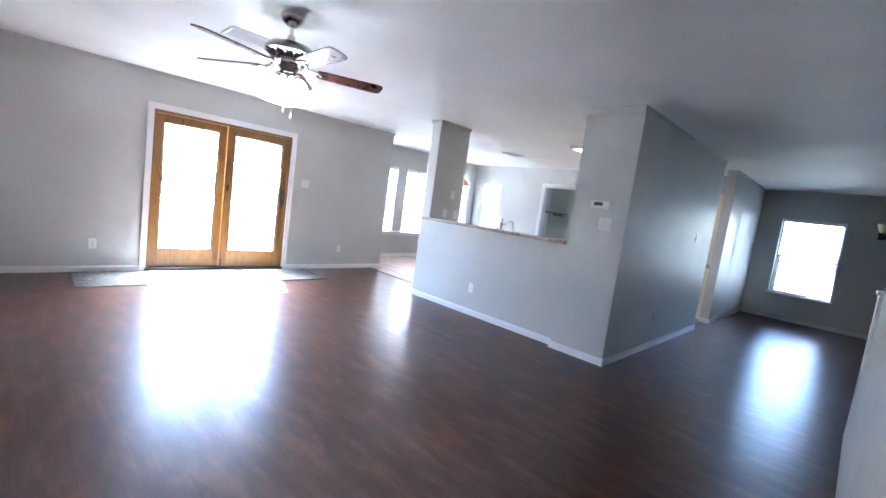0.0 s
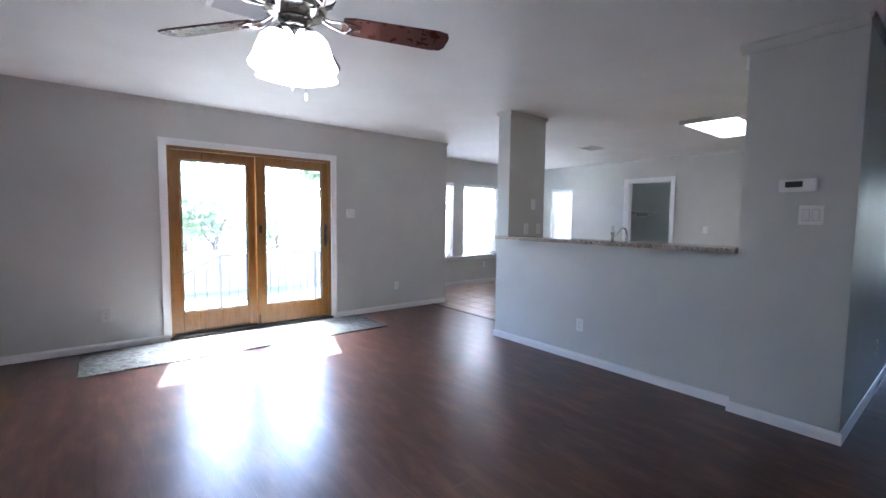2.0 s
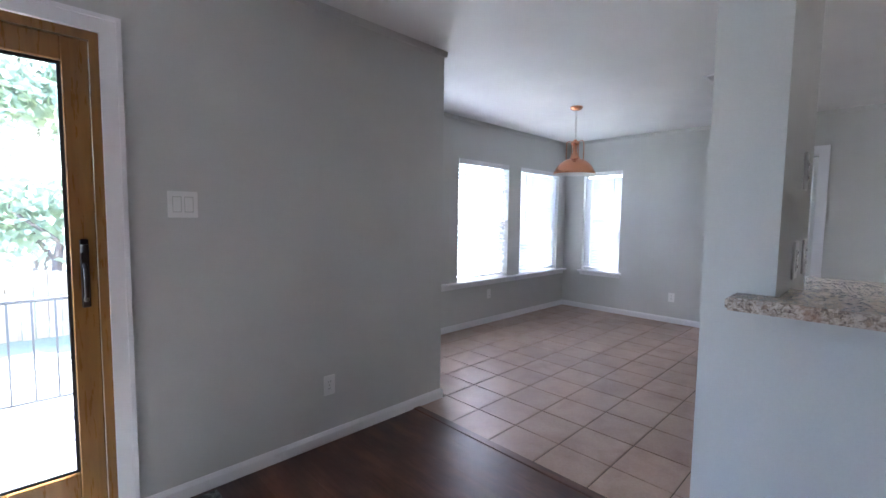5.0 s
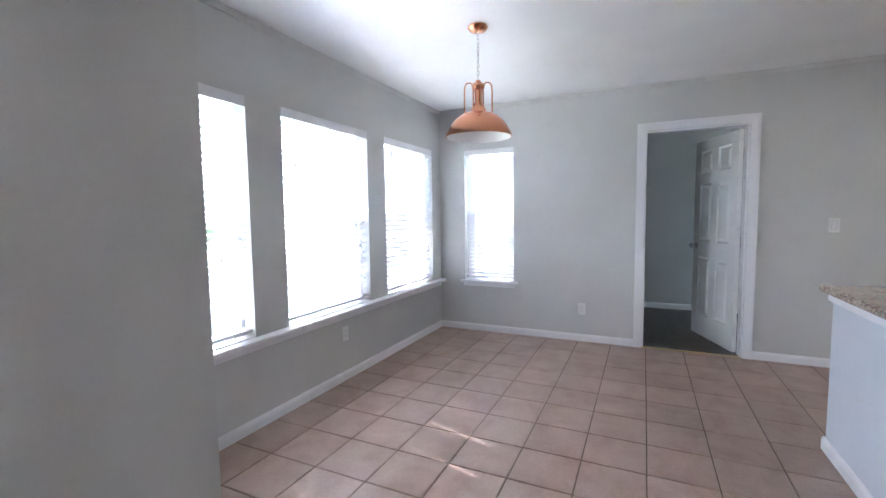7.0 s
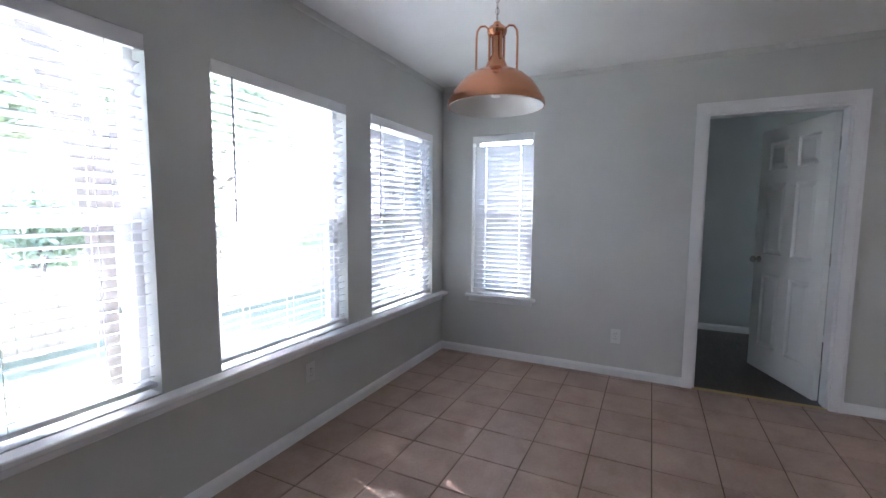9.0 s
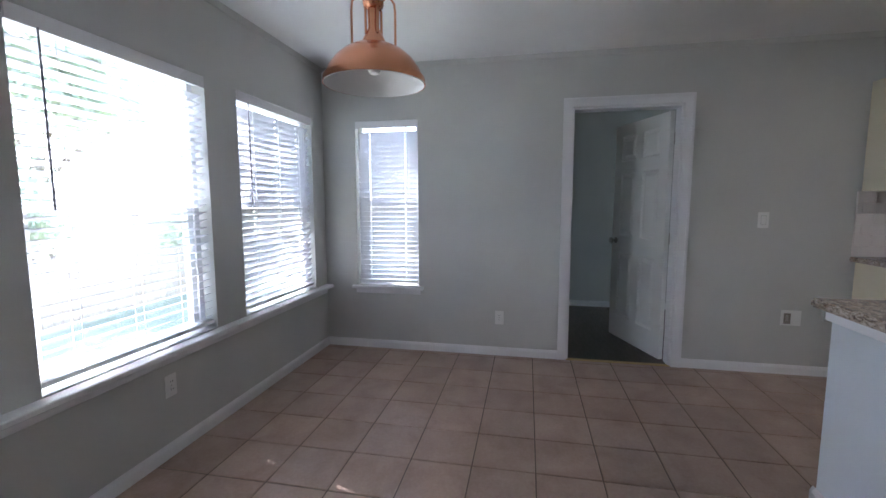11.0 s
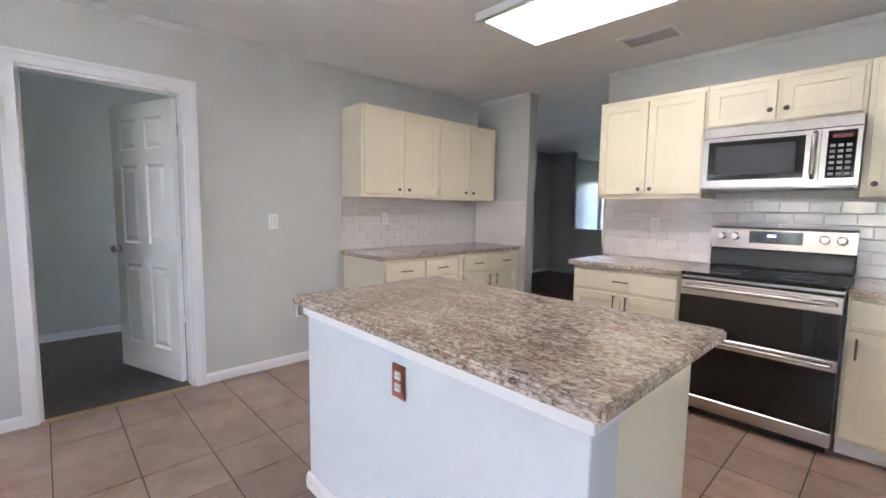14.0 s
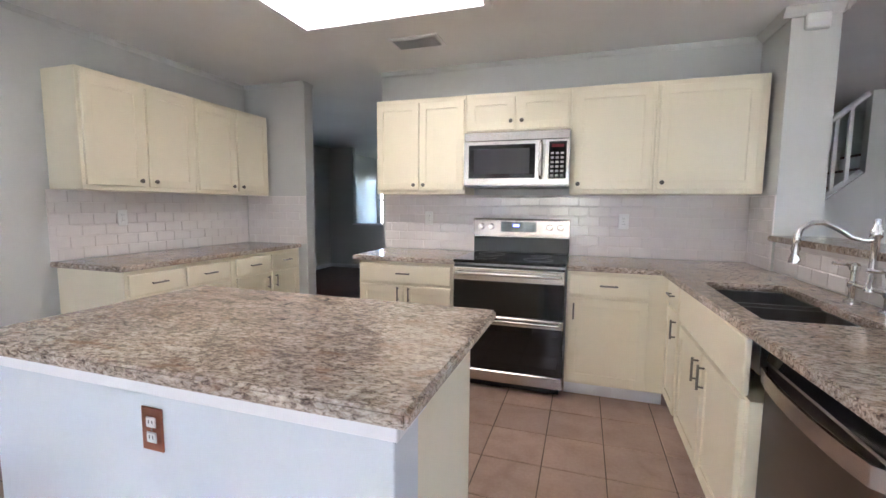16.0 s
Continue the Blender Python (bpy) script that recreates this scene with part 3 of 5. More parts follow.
for no, (a, b) in enumerate(WINDOWS):
    window(no + 1, "x", Y_WIN, 1, a, b, WZ0, WZ1, (16, 20, 54)[no])
window(4, "y", X_FAR, 1, *SIDE_WIN, WZ0, WZ1, 55)
window(5, "y", X_FRONT, 1, *FRONT_WIN, 0.50, 1.91, 10, False)
setting("window_sill", soften(boxes((X_END, Y_WIN - 0.075, 0.535, X_FAR - 0.02, Y_WIN + 0.0, 0.562)), 0.005), TRIM, "long white sill beneath the three windows", "sill")
setting("window_apron", soften(boxes((X_END, Y_WIN - 0.02, 0.485, X_FAR - 0.03, Y_WIN, 0.535)), 0.004), TRIM, "white apron board beneath the long sill", "trim")
for a, b in WINDOWS:
    setting("sill_board", boxes((a, Y_WIN, 0.535, b, Y_WIN + 0.09, 0.5655)), TRIM, "white sill board inside the window", "sill")
setting("side_window_sill", soften(boxes((X_FAR - 0.045, 6.55, 0.537, X_FAR + 0.0, 7.195, 0.562)), 0.004), TRIM, "white sill beneath the small window", "sill")
setting("side_sill_board", boxes((X_FAR, 6.595, 0.537, X_FAR + 0.09, 7.15, 0.5655)), TRIM, "white sill board inside the window", "sill")
setting("side_window_apron", soften(boxes((X_FAR - 0.016, 6.58, 0.495, X_FAR, 7.165, 0.537)), 0.003), TRIM, "white apron board beneath the sill", "trim")
setting("front_window_sill", soften(boxes((X_FRONT - 0.04, 0.25, 0.472, X_FRONT + 0.09, 1.23, 0.5)), 0.004), TRIM, "white sill beneath the front window", "sill")

# ---- doorway and panelled door ----
F = X_FAR
cas = boxes((F - 0.018, 4.497, 0, F, 4.56, 2.078), (F - 0.018, 5.355, 0, F, 5.418, 2.078), (F - 0.018, 4.56, 2.015, F, 5.355, 2.078),
            (F - 0.025, 4.490, 0, F - 0.018, 4.510, 2.085), (F - 0.025, 5.405, 0, F - 0.018, 5.425, 2.085), (F - 0.025, 4.510, 2.065, F - 0.018, 5.405, 2.085))
setting("door_casing", cas, TRIM, "white painted casing round the doorway", "trim")
setting("door_jamb", boxes((F, 4.5602, 0, F + 0.12, 4.577, 2.015), (F, 5.338, 0, F + 0.12, 5.3548, 2.015), (F, 4.577, 1.998, F + 0.12, 5.338, 2.0148)), TRIM, "white painted jamb of the doorway", "trim")


def panelled_door():
    d = thing("panel_door", (0, 0, 0), "white six-panel door standing open into the side room", "door")
    W, T, top = 0.755, 0.035, 1.985
    bm = bmesh.new()
    cols = [(0.0, 0.11), (0.325, 0.43), (0.645, W)]
    zs = [(0.012, 0.22), (0.82, 0.98), (1.55, 1.66), (1.88, top)]
    for a, b in cols:
        box(bm, a, -T / 2, 0.012, b, T / 2, top)
    for a, b in ((0.11, 0.325), (0.43, 0.645)):
        for z0, z1 in zs:
            box(bm, a, -T / 2, z0, b, T / 2, z1)
    leaf = part("leaf", bm, DOORPAINT, d)
    for a, b in ((0.11, 0.325), (0.43, 0.645)):
        for (_, z0), (z1, _) in zip(zs, zs[1:]):
            p = bmesh.new()
            for side in (-1, 1):
                rings = []
                for g, dep in ((0.0, 0.0), (0.012, 0.011), (0.022, 0.012), (0.048, 0.003)):
                    y = side * (T / 2 - dep)
                    rings.append([p.verts.new(c) for c in ((a + g, y, z0 + g), (b - g, y, z0 + g), (b - g, y, z1 - g), (a + g, y, z1 - g))])
                for r0, r1 in zip(rings, rings[1:]):
                    for k in range(4):
                        p.faces.new((r0[k], r0[(k + 1) % 4], r1[(k + 1) % 4], r1[k]))
                p.faces.new(rings[-1])
            part("panel", p, DOORPAINT, leaf)
    for z in (0.25, 1.0, 1.78):
        part("hinge", boxes((-0.012, -T / 2 - 0.006, z - 0.045, 0.022, -T / 2, z + 0.045)), NICKEL, d, "dull metal hinge")
    for s in (-1, 1):
        part("knob", revolve(bmesh.new(), [(0, 0.0), (0.027, 0.0), (0.027, 0.006), (0.012, 0.012), (0.012, 0.03), (0.026, 0.042), (0.028, 0.055), (0.018, 0.066), (0, 0.068)], (0, 0, 0), 18), NICKEL, d, "brushed metal knob", True).matrix_basis = pose(0.69, s * T / 2, 0.93, -90 * s, 0, 0)
    d.matrix_basis = pose(F + 0.115, 4.60, 0, 0, 0, 20)
    return d


panelled_door()
sh = thing("wall_shelf", (9.7, Y_WIN - 0.3, 1.45), "dark wall shelf in the side room", "shelf")
part("board", sbox(9.45, 5.75, 1.455, 10.36, 6.2, 1.48, 0.003), GREYFLOOR, sh)
part("bracket", sbox(9.9, 5.9, 1.40, 10.36, 5.93, 1.455, 0.003), GREYFLOOR, sh)


# ---- plates on the walls ----
def outlet_plate(name, label, plate_mat, group):
    o = thing(name, (0, 0, 0), label, "outlet", group)
    part("plate", sbox(-0.036, 0, -0.058, 0.036, 0.006, 0.058, 0.003), plate_mat, o)
    for z in (0.02, -0.02):
        s = part("socket", sbox(-0.017, 0.005, z - 0.0145, 0.017, 0.009, z + 0.0145, 0.005, 2), PLASTIC, o)
        for x in (-0.006, 0.006):
            part("slot", boxes((x - 0.0012, 0.0085, z - 0.003, x + 0.0012, 0.0094, z + 0.006)), DARKGAP, s)
    part("screw", revolve(bmesh.new(), [(0, 0.0015), (0.003, 0.001), (0.0035, 0.0), (0, 0.0)], (0, 0, 0), 8), NICKEL, o).matrix_basis = pose(0, 0.006, 0, -90, 0, 0)
    return o


def switch_plate(name, label, gangs, group):
    o = thing(name, (0, 0, 0), label, "switch", group)
    w = 0.036 + 0.023 * (gangs - 1)
    part("plate", sbox(-w, 0, -0.058, w, 0.006, 0.058, 0.003), PLASTIC, o)
    for k in range(gangs):
        x = (k - (gangs - 1) / 2) * 0.046
        r = part("rocker", sbox(x - 0.015, 0.004, -0.031, x + 0.015, 0.010, 0.031, 0.003), PLASTIC, o)
        part("rocker_gap", boxes((x - 0.018, 0.0055, -0.035, x + 0.018, 0.0066, 0.035)), WALL, r)
    return o


TO_S, TO_W, TO_E, TO_N = 180, 90, -90, 0
ow = outlet_plate("wall_outlet", "white double wall outlet on the grey wall", PLASTIC, "white wall outlets")
spots = [(3.765, D, 0.335, TO_S), (0.52, D, 0.33, TO_S), (3.905, 3.35, 0.335, TO_W), (6.65, Y_WIN, 0.365, TO_S), (X_FAR, 5.90, 0.325, TO_W), (5.09, Y_LIV, 0.35, TO_S), (X_FAR - 0.009, 2.95, 1.17, TO_W), (6.45, Y_KIT + 0.009, 1.17, TO_N), (4.88, Y_KIT + 0.009, 1.17, TO_N)]
ow.matrix_basis = pose(*spots[0][:3], 0, 0, spots[0][3])
for x, y, z, r in spots[1:]:
    copy_thing(ow, pose(x, y, z, 0, 0, r))
oc = outlet_plate("island_outlet", "copper plated double outlet on the island side", PLATE_COPPER, "copper outlets")
oc.matrix_basis = pose(6.19, 4.456, 0.705, 0, 0, TO_N)
for x, z in ((4.30, 1.46), (4.19, 1.19), (4.40, 1.19)):
    o = copy_thing(ow, pose(x, 4.26, z, 0, 0, TO_S))
    o["label"] = "white double outlet on the bar end wall"
o = copy_thing(ow, pose(4.40, 4.425, 1.38, 0, 0, TO_N))
o["label"] = "white double outlet on the bar end wall"
s2 = switch_plate("light_switch", "white double rocker switch on the grey wall", 2, "light switches")
s2.matrix_basis = pose(3.055, D, 1.345, 0, 0, TO_S)
copy_thing(s2, pose(X_STUB, 1.757, 1.338, 0, 0, TO_W))
s1 = switch_plate("light_switch", "white single rocker switch beside the doorway", 1, "light switches")
s1.matrix_basis = pose(X_FAR, 3.985, 1.155, 0, 0, TO_W)
copy_thing(s1, pose(6.15, Y_LIV, 1.33, 0, 0, TO_S))["label"] = "white single rocker switch near the kitchen opening"

th = thing("thermostat", (X_STUB, 1.825, 1.515), "white thermostat box on the grey wall", "thermostat")
part("body", sbox(X_STUB - 0.03, 1.735, 1.478, X_STUB, 1.918, 1.556, 0.006), PLASTIC, th)
part("display", boxes((X_STUB - 0.0315, 1.80, 1.505, X_STUB - 0.0305, 1.885, 1.54)), BLACK, th, "dark display window")
ch = thing("door_chime", (3.95, 2.12, 2.345), "small white door chime box on the pillar", "chime")
part("body", sbox(3.89, 2.12, 2.295, 4.01, 2.155, 2.385, 0.008), PLASTIC, ch)
part("grille", boxes((3.905, 2.156, 2.31, 3.995, 2.158, 2.33)), TRIM, ch)
# Flat patch on the wall face; the recess's dimness is put into its brown.
RECESS_SHADE = material("recess_shade_brown", (0.24, 0.21, 0.19), 0.7)[0]
wb = thing("washer_box", (X_FAR, 3.755, 0.43), "white recessed plumbing box low on the wall", "outlet box")
part("rim", boxes((F - 0.008, 3.69, 0.375, F, 3.70, 0.487), (F - 0.008, 3.81, 0.375, F, 3.82, 0.487), (F - 0.008, 3.70, 0.375, F, 3.81, 0.385), (F - 0.008, 3.70, 0.477, F, 3.81, 0.487), (F - 0.007, 3.70, 0.385, F, 3.755, 0.477), (F - 0.002, 3.755, 0.465, F, 3.81, 0.477), (F - 0.002, 3.80, 0.385, F, 3.81, 0.465)), PLASTIC, wb)
part("opening", boxes((F - 0.003, 3.755, 0.385, F, 3.80, 0.465)), RECESS_SHADE, wb, "flat patch coloured as a dim opening, with a valve")
part("valve", tube(bmesh.new(), [(F - 0.01, 3.782, 0.41), (F - 0.01, 3.782, 0.45)], 0.008, 8), NICKEL, wb, "", True)


# ---- vents and ceiling light ----
VENT_GREY = material("grey_duct", (0.66, 0.66, 0.65), 0.7)[0]
def vent(x0, y0, x1, y1, group="ceiling vents"):
    v = thing("ceiling_vent", ((x0 + x1) / 2, (y0 + y1) / 2, H), "white metal louvred ceiling vent", "vent", group)
    part("backing", boxes((x0 + 0.02, y0 + 0.02, H - 0.004, x1 - 0.02, y1 - 0.02, H - 0.001)), VENT_GREY, v)
    part("frame", soften(boxes((x0, y0, H - 0.012, x1, y0 + 0.028, H), (x0, y1 - 0.028, H - 0.012, x1, y1, H), (x0, y0 + 0.028, H - 0.012, x0 + 0.028, y1 - 0.028, H), (x1 - 0.028, y0 + 0.028, H - 0.012, x1, y1 - 0.028, H)), 0.003), TRIM, v)
    y = y0 + 0.045
    while y < y1 - 0.035:
        part("louvre", prism(bmesh.new(), [(y - 0.012, H - 0.004), (y - 0.010, H - 0.004), (y + 0.009, H - 0.022), (y + 0.007, H - 0.022)], "x", x0 + 0.028, x1 - 0.028), TRIM, v)
        y += 0.03
    return v


vent(0.99, 3.57, 1.36, 3.82)
vent(6.15, 2.17, 6.52, 2.39)
vent(6.38, 4.885, 6.74, 5.13)
kl = thing("ceiling_light", (6.32, 3.035, H), "lit rectangular fluorescent fixture with a white frame", "ceiling light")
part("frame", boxes((5.70, 2.735, H - 0.045, 6.935, 2.775, H), (5.70, 3.295, H - 0.045, 6.935, 3.335, H), (5.70, 2.775, H - 0.045, 5.74, 3.295, H), (6.895, 2.775, H - 0.045, 6.935, 3.295, H)), TRIM, kl)
part("diffuser", boxes((5.74, 2.775, H - 0.035, 6.895, 3.295, H - 0.028)), PANEL_GLOW, kl, "glowing white acrylic diffuser")


# ---- ceiling fan ----
FX, FY = 1.16, 2.92
fan = thing("ceiling_fan", (FX, FY, H), "nickel ceiling fan with mahogany blades and lit shades", "ceiling fan")
part("canopy", revolve(bmesh.new(), [(0, 0), (0.075, 0), (0.078, -0.015), (0.06, -0.05), (0.03, -0.07), (0.018, -0.075), (0, -0.075)], (FX, FY, H), 28), POLISHED, fan, "", True)
part("downrod", tube(bmesh.new(), [(FX, FY, H - 0.07), (FX, FY, 2.27)], 0.013, 14), POLISHED, fan, "", True)
motor = part("motor", revolve(bmesh.new(), [(0, 2.30), (0.022, 2.30), (0.03, 2.265), (0.075, 2.252), (0.135, 2.235), (0.162, 2.205), (0.16, 2.185), (0.12, 2.172), (0.105, 2.150), (0.125, 2.135), (0.12, 2.115), (0.07, 2.095), (0, 2.095)], (FX, FY, 0), 36), POLISHED, fan, "polished nickel motor housing", True)
for k in range(14):
    a = 2 * math.pi * k / 14
    part("motor_rib", tube(bmesh.new(), [(FX + r * math.cos(a), FY + r * math.sin(a), z) for r, z in ((0.160, 2.186), (0.128, 2.170), (0.110, 2.150), (0.126, 2.136))], 0.007, 6), CHROME, motor, "", True)
for k in range(5):
    a = radians(-18 + 72 * k)
    turn = Matrix.Translation((FX, FY, 2.10)) @ Matrix.Rotation(a, 4, "Z")
    bm = bmesh.new()
    outline = [(0.19, -0.045), (0.24, -0.056), (0.60, -0.068), (0.645, -0.060), (0.66, -0.035), (0.66, 0.035), (0.645, 0.060), (0.60, 0.068), (0.24, 0.056), (0.19, 0.045)]
    lo = [bm.verts.new((x, y, -0.004)) for x, y in outline]
    hi = [bm.verts.new((x, y, 0.004)) for x, y in outline]
    bm.faces.new(hi)
    bm.faces.new(lo[::-1])
    for j in range(len(outline)):
        bm.faces.new((lo[j], lo[(j + 1) % len(outline)], hi[(j + 1) % len(outline)], hi[j]))
    bm.transform(turn @ Matrix.Rotation(radians(-12), 4, "X"))
    blade = part("blade", bm, MAHOGANY, fan, "glossy mahogany fan blade")
    bm = bmesh.new()
    for y in (-0.025, 0.025):
        tube(bm, [(0.09, y * 0.4, 0.02), (0.14, y * 0.7, -0.002), (0.20, y * 1.5, -0.009), (0.265, y * 0.5, -0.009)], 0.006, 8)
    tube(bm, [(0.20, -0.036, -0.009), (0.225, 0, -0.009), (0.20, 0.036, -0.009)], 0.006, 8)
    bm.transform(turn @ Matrix.Rotation(radians(-9), 4, "X"))
    part("blade_iron", bm, POLISHED, blade, "nickel blade bracket", True)
kit = part("light_kit", revolve(bmesh.new(), [(0, 2.10), (0.065, 2.10), (0.07, 2.085), (0.05, 2.07), (0.075, 2.05), (0.085, 2.03), (0.07, 2.00), (0.045, 1.985), (0.03, 1.955), (0, 1.945)], (FX, FY, 0), 28), POLISHED, fan, "nickel light fitter", True)
for k in range(4):
    a = radians(20 + 90 * k)
    m = Matrix.Translation((FX, FY, 2.02)) @ Matrix.Rotation(a, 4, "Z") @ Matrix.Translation((0.082, 0, 0)) @ Matrix.Rotation(radians(-13), 4, "Y")
    bm = revolve(bmesh.new(), [(0.020, -0.008), (0.046, -0.018), (0.064, -0.045), (0.072, -0.085), (0.077, -0.125), (0.088, -0.158), (0.085, -0.160), (0.073, -0.127), (0.068, -0.085), (0.060, -0.047), (0.042, -0.021), (0.018, -0.012)], (0, 0, 0), 24)
    bm.transform(m)
    part("glass_shade", bm, SHADE_GLOW, fan, "glowing white bell glass shade", True)
    bm = revolve(bmesh.new(), [(0, 0.02), (0.02, 0.018), (0.024, -0.01), (0.034, -0.02), (0, -0.02)], (0, 0, 0), 16)
    bm.transform(m)
    part("shade_holder", bm, POLISHED, kit, "", True)
for dx, z in ((0.03, 1.80), (-0.025, 1.83)):
    c = part("pull_chain", tube(bmesh.new(), [(FX + dx, FY - 0.03, 1.96), (FX + dx, FY - 0.03, z)], 0.0022, 6), POLISHED, fan)
    part("chain_pull", revolve(bmesh.new(), [(0, 0.0), (0.006, -0.01), (0.007, -0.03), (0, -0.04)], (FX + dx, FY - 0.03, z), 10), PLASTIC, c, "", True)

# ---- copper pendant ----
PX, PY, PZ = 6.57, 6.30, 1.76
pe = thing("pendant_lamp", (PX, PY, H), "polished copper dome pendant lamp hanging from the ceiling", "pendant lamp")
part("canopy", revolve(bmesh.new(), [(0, 0), (0.058, 0), (0.062, -0.012), (0.05, -0.028), (0.02, -0.036), (0, -0.036)], (PX, PY, H), 28), COPPER, pe, "", True)
z = H - 0.045
k = 0
while z > PZ + 0.345:
    bm = bmesh.new()
    ring = [(PX + 0.008 * math.cos(t) * (k % 2), PY + 0.008 * math.cos(t) * ((k + 1) % 2), z + 0.014 * math.sin(t)) for t in [2 * math.pi * j / 10 for j in range(11)]]
    tube(bm, ring, 0.0016, 5)
    part("chain_link", bm, POLISHED, pe, "", True)
    z -= 0.0235
    k += 1
part("cord", tube(bmesh.new(), [(PX, PY, H - 0.03), (PX + 0.012, PY, H - 0.10), (PX + 0.018, PY + 0.008, H - 0.14), (PX - 0.008, PY, H - 0.19), (PX + 0.003, PY, H - 0.26), (PX, PY, PZ + 0.33)], 0.0035, 8), PLASTIC, pe, "pale fabric cord", True)
part("neck", revolve(bmesh.new(), [(0, 0.345), (0.014, 0.345), (0.018, 0.335), (0.034, 0.325), (0.042, 0.31), (0.038, 0.295), (0.024, 0.285), (0.022, 0.215), (0.032, 0.195), (0.045, 0.17), (0.052, 0.150), (0, 0.150)], (PX, PY, PZ), 28), COPPER, pe, "", True)
for k in range(4):
    a = radians(45 + 90 * k)
    part("socket_bar", tube(bmesh.new(), [(PX + 0.034 * math.cos(a), PY + 0.034 * math.sin(a), PZ + 0.29), (PX + 0.034 * math.cos(a), PY + 0.034 * math.sin(a), PZ + 0.19)], 0.005, 8), COPPER, pe, "", True)
for s in (-1, 1):
    d = Vector((0.33, -0.94, 0)) * s
    pts = [(0.03, 0.315), (0.05, 0.332), (0.07, 0.330), (0.083, 0.312), (0.086, 0.28), (0.086, 0.14)]
    part("bail", tube(bmesh.new(), [(PX + d.x * r, PY + d.y * r, PZ + h) for r, h in pts], 0.0045, 8), COPPER, pe, "copper side bail", True)
dome = [(0.05, 0.152), (0.085, 0.143), (0.12, 0.125), (0.155, 0.095), (0.182, 0.058), (0.198, 0.022), (0.203, 0.0)]
part("dome", revolve(bmesh.new(), dome + [(0.206, -0.002), (0.206, 0.003), (0.202, 0.024)] + [], (PX, PY, PZ), 48), COPPER, pe, "copper dome shade", True)
part("dome_lining", revolve(bmesh.new(), [(r - 0.003, h - 0.003) for r, h in dome], (PX, PY, PZ), 48), SHADE_WHITE, pe, "white lining of the dome", True)
part("bulb", revolve(bmesh.new(), [(0, 0.14), (0.014, 0.14), (0.014, 0.11), (0.03, 0.08), (0.03, 0.06), (0.018, 0.042), (0, 0.038)], (PX, PY, PZ), 20), SHADE_WHITE, pe, "", True)


# ---- cabinets ----
def frame_door(x0, x1, z0, z1, y, name="door"):
    """A shaker door lying in the local xz plane, its face towards +y."""
    w = min(0.055, (x1 - x0) * 0.22)
    bm = bmesh.new()

    def ring(g, d):
        return [bm.verts.new((x, y + d, z)) for x, z in ((x0 + g, z0 + g), (x1 - g, z0 + g), (x1 - g, z1 - g), (x0 + g, z1 - g))]
    rings = [ring(0, 0), ring(0, 0.0165), ring(0.0025, 0.019), ring(w - 0.002, 0.019), ring(w, 0.0175), ring(w, 0.011)]
    bm.faces.new(rings[0])
    bm.faces.new(rings[-1][::-1])
    for p, q in zip(rings, rings[1:]):
        for k in range(4):
            bm.faces.new((p[k], p[(k + 1) % 4], q[(k + 1) % 4], q[k]))
    return bm


def knob(parent, x, y, z):
    bm = revolve(bmesh.new(), [(0, 0), (0.007, 0), (0.006, 0.010), (0.014, 0.016), (0.015, 0.022), (0.009, 0.028), (0, 0.029)], (0, 0, 0), 12)
    bm.transform(pose(x, y, z, -90, 0, 0))
    part("knob", bm, PULL, parent, "dark nickel knob", True)


def pull(parent, x, y, z, upright=False, half=0.042):
    d = Vector((0, 0, 1)) if upright else Vector((1, 0, 0))
    c = Vector((x, y, z))
    o = Vector((0, 0.026, 0))
    bm = bmesh.new()
    tube(bm, [c - d * (half + 0.012) + o, c + d * (half + 0.012) + o], 0.0055, 8)
    for s in (-1, 1):
        tube(bm, [c + d * half * s, c + d * half * s + o], 0.0045, 8)
    part("pull", bm, PULL, parent, "dark nickel bar pull", True)


def cabinet(name, m, w, depth, z0, z1, fronts, label, toe=False, group="kitchen cabinets"):
    """A cabinet built with its left back corner at the origin, its front towards +y.
    fronts: (kind, x0, x1, z0, z1, knob x, knob z)."""
    c = thing(name, (0, 0, 0), label, "cabinet", group)
    lo = z0 + (0.10 if toe else 0.0)
    body = part("body", soften(boxes((0, 0.0, lo, w, depth, z1)), 0.002), CREAM, c)
    if toe:
        part("toe_kick", boxes((0.0, 0.0, 0.0, w, depth - 0.07, lo)), TRIM, c, "recessed white toe kick")
    for kind, a, b, p, q, kx, kz in fronts:
        if kind == "door":
            f = part("door", frame_door(a, b, p, q, depth + 0.001), CREAM, c)
        else:
            f = part("drawer", sbox(a, depth + 0.001, p, b, depth + 0.02, q, 0.004), CREAM, c)
        if kx is not None:
            if kind == "door" and not toe:
                knob(f, kx, depth + 0.019, kz)
            elif kind == "door":
                pull(f, kx, depth + 0.019, kz, True)
            else:
                pull(f, kx, depth + 0.019, kz)
    c.matrix_basis = m
    return c


UP = "cream wall cabinet above the tiled backsplash"
LOW = "cream base cabinet under the granite counter"
U0, U1 = 1.37, 2.112
# Stove wall: local x runs towards +x, the front looks to +y.
cabinet("wall_cabinet", pose(6.05, Y_KIT, 0), 0.752, 0.30, U0, U1, [("door", 0.012, 0.372, U0 + 0.03, U1 - 0.035, 0.335, U0 + 0.07), ("door", 0.380, 0.740, U0 + 0.03, U1 - 0.035, 0.417, U0 + 0.07)], UP + ", with two doors")
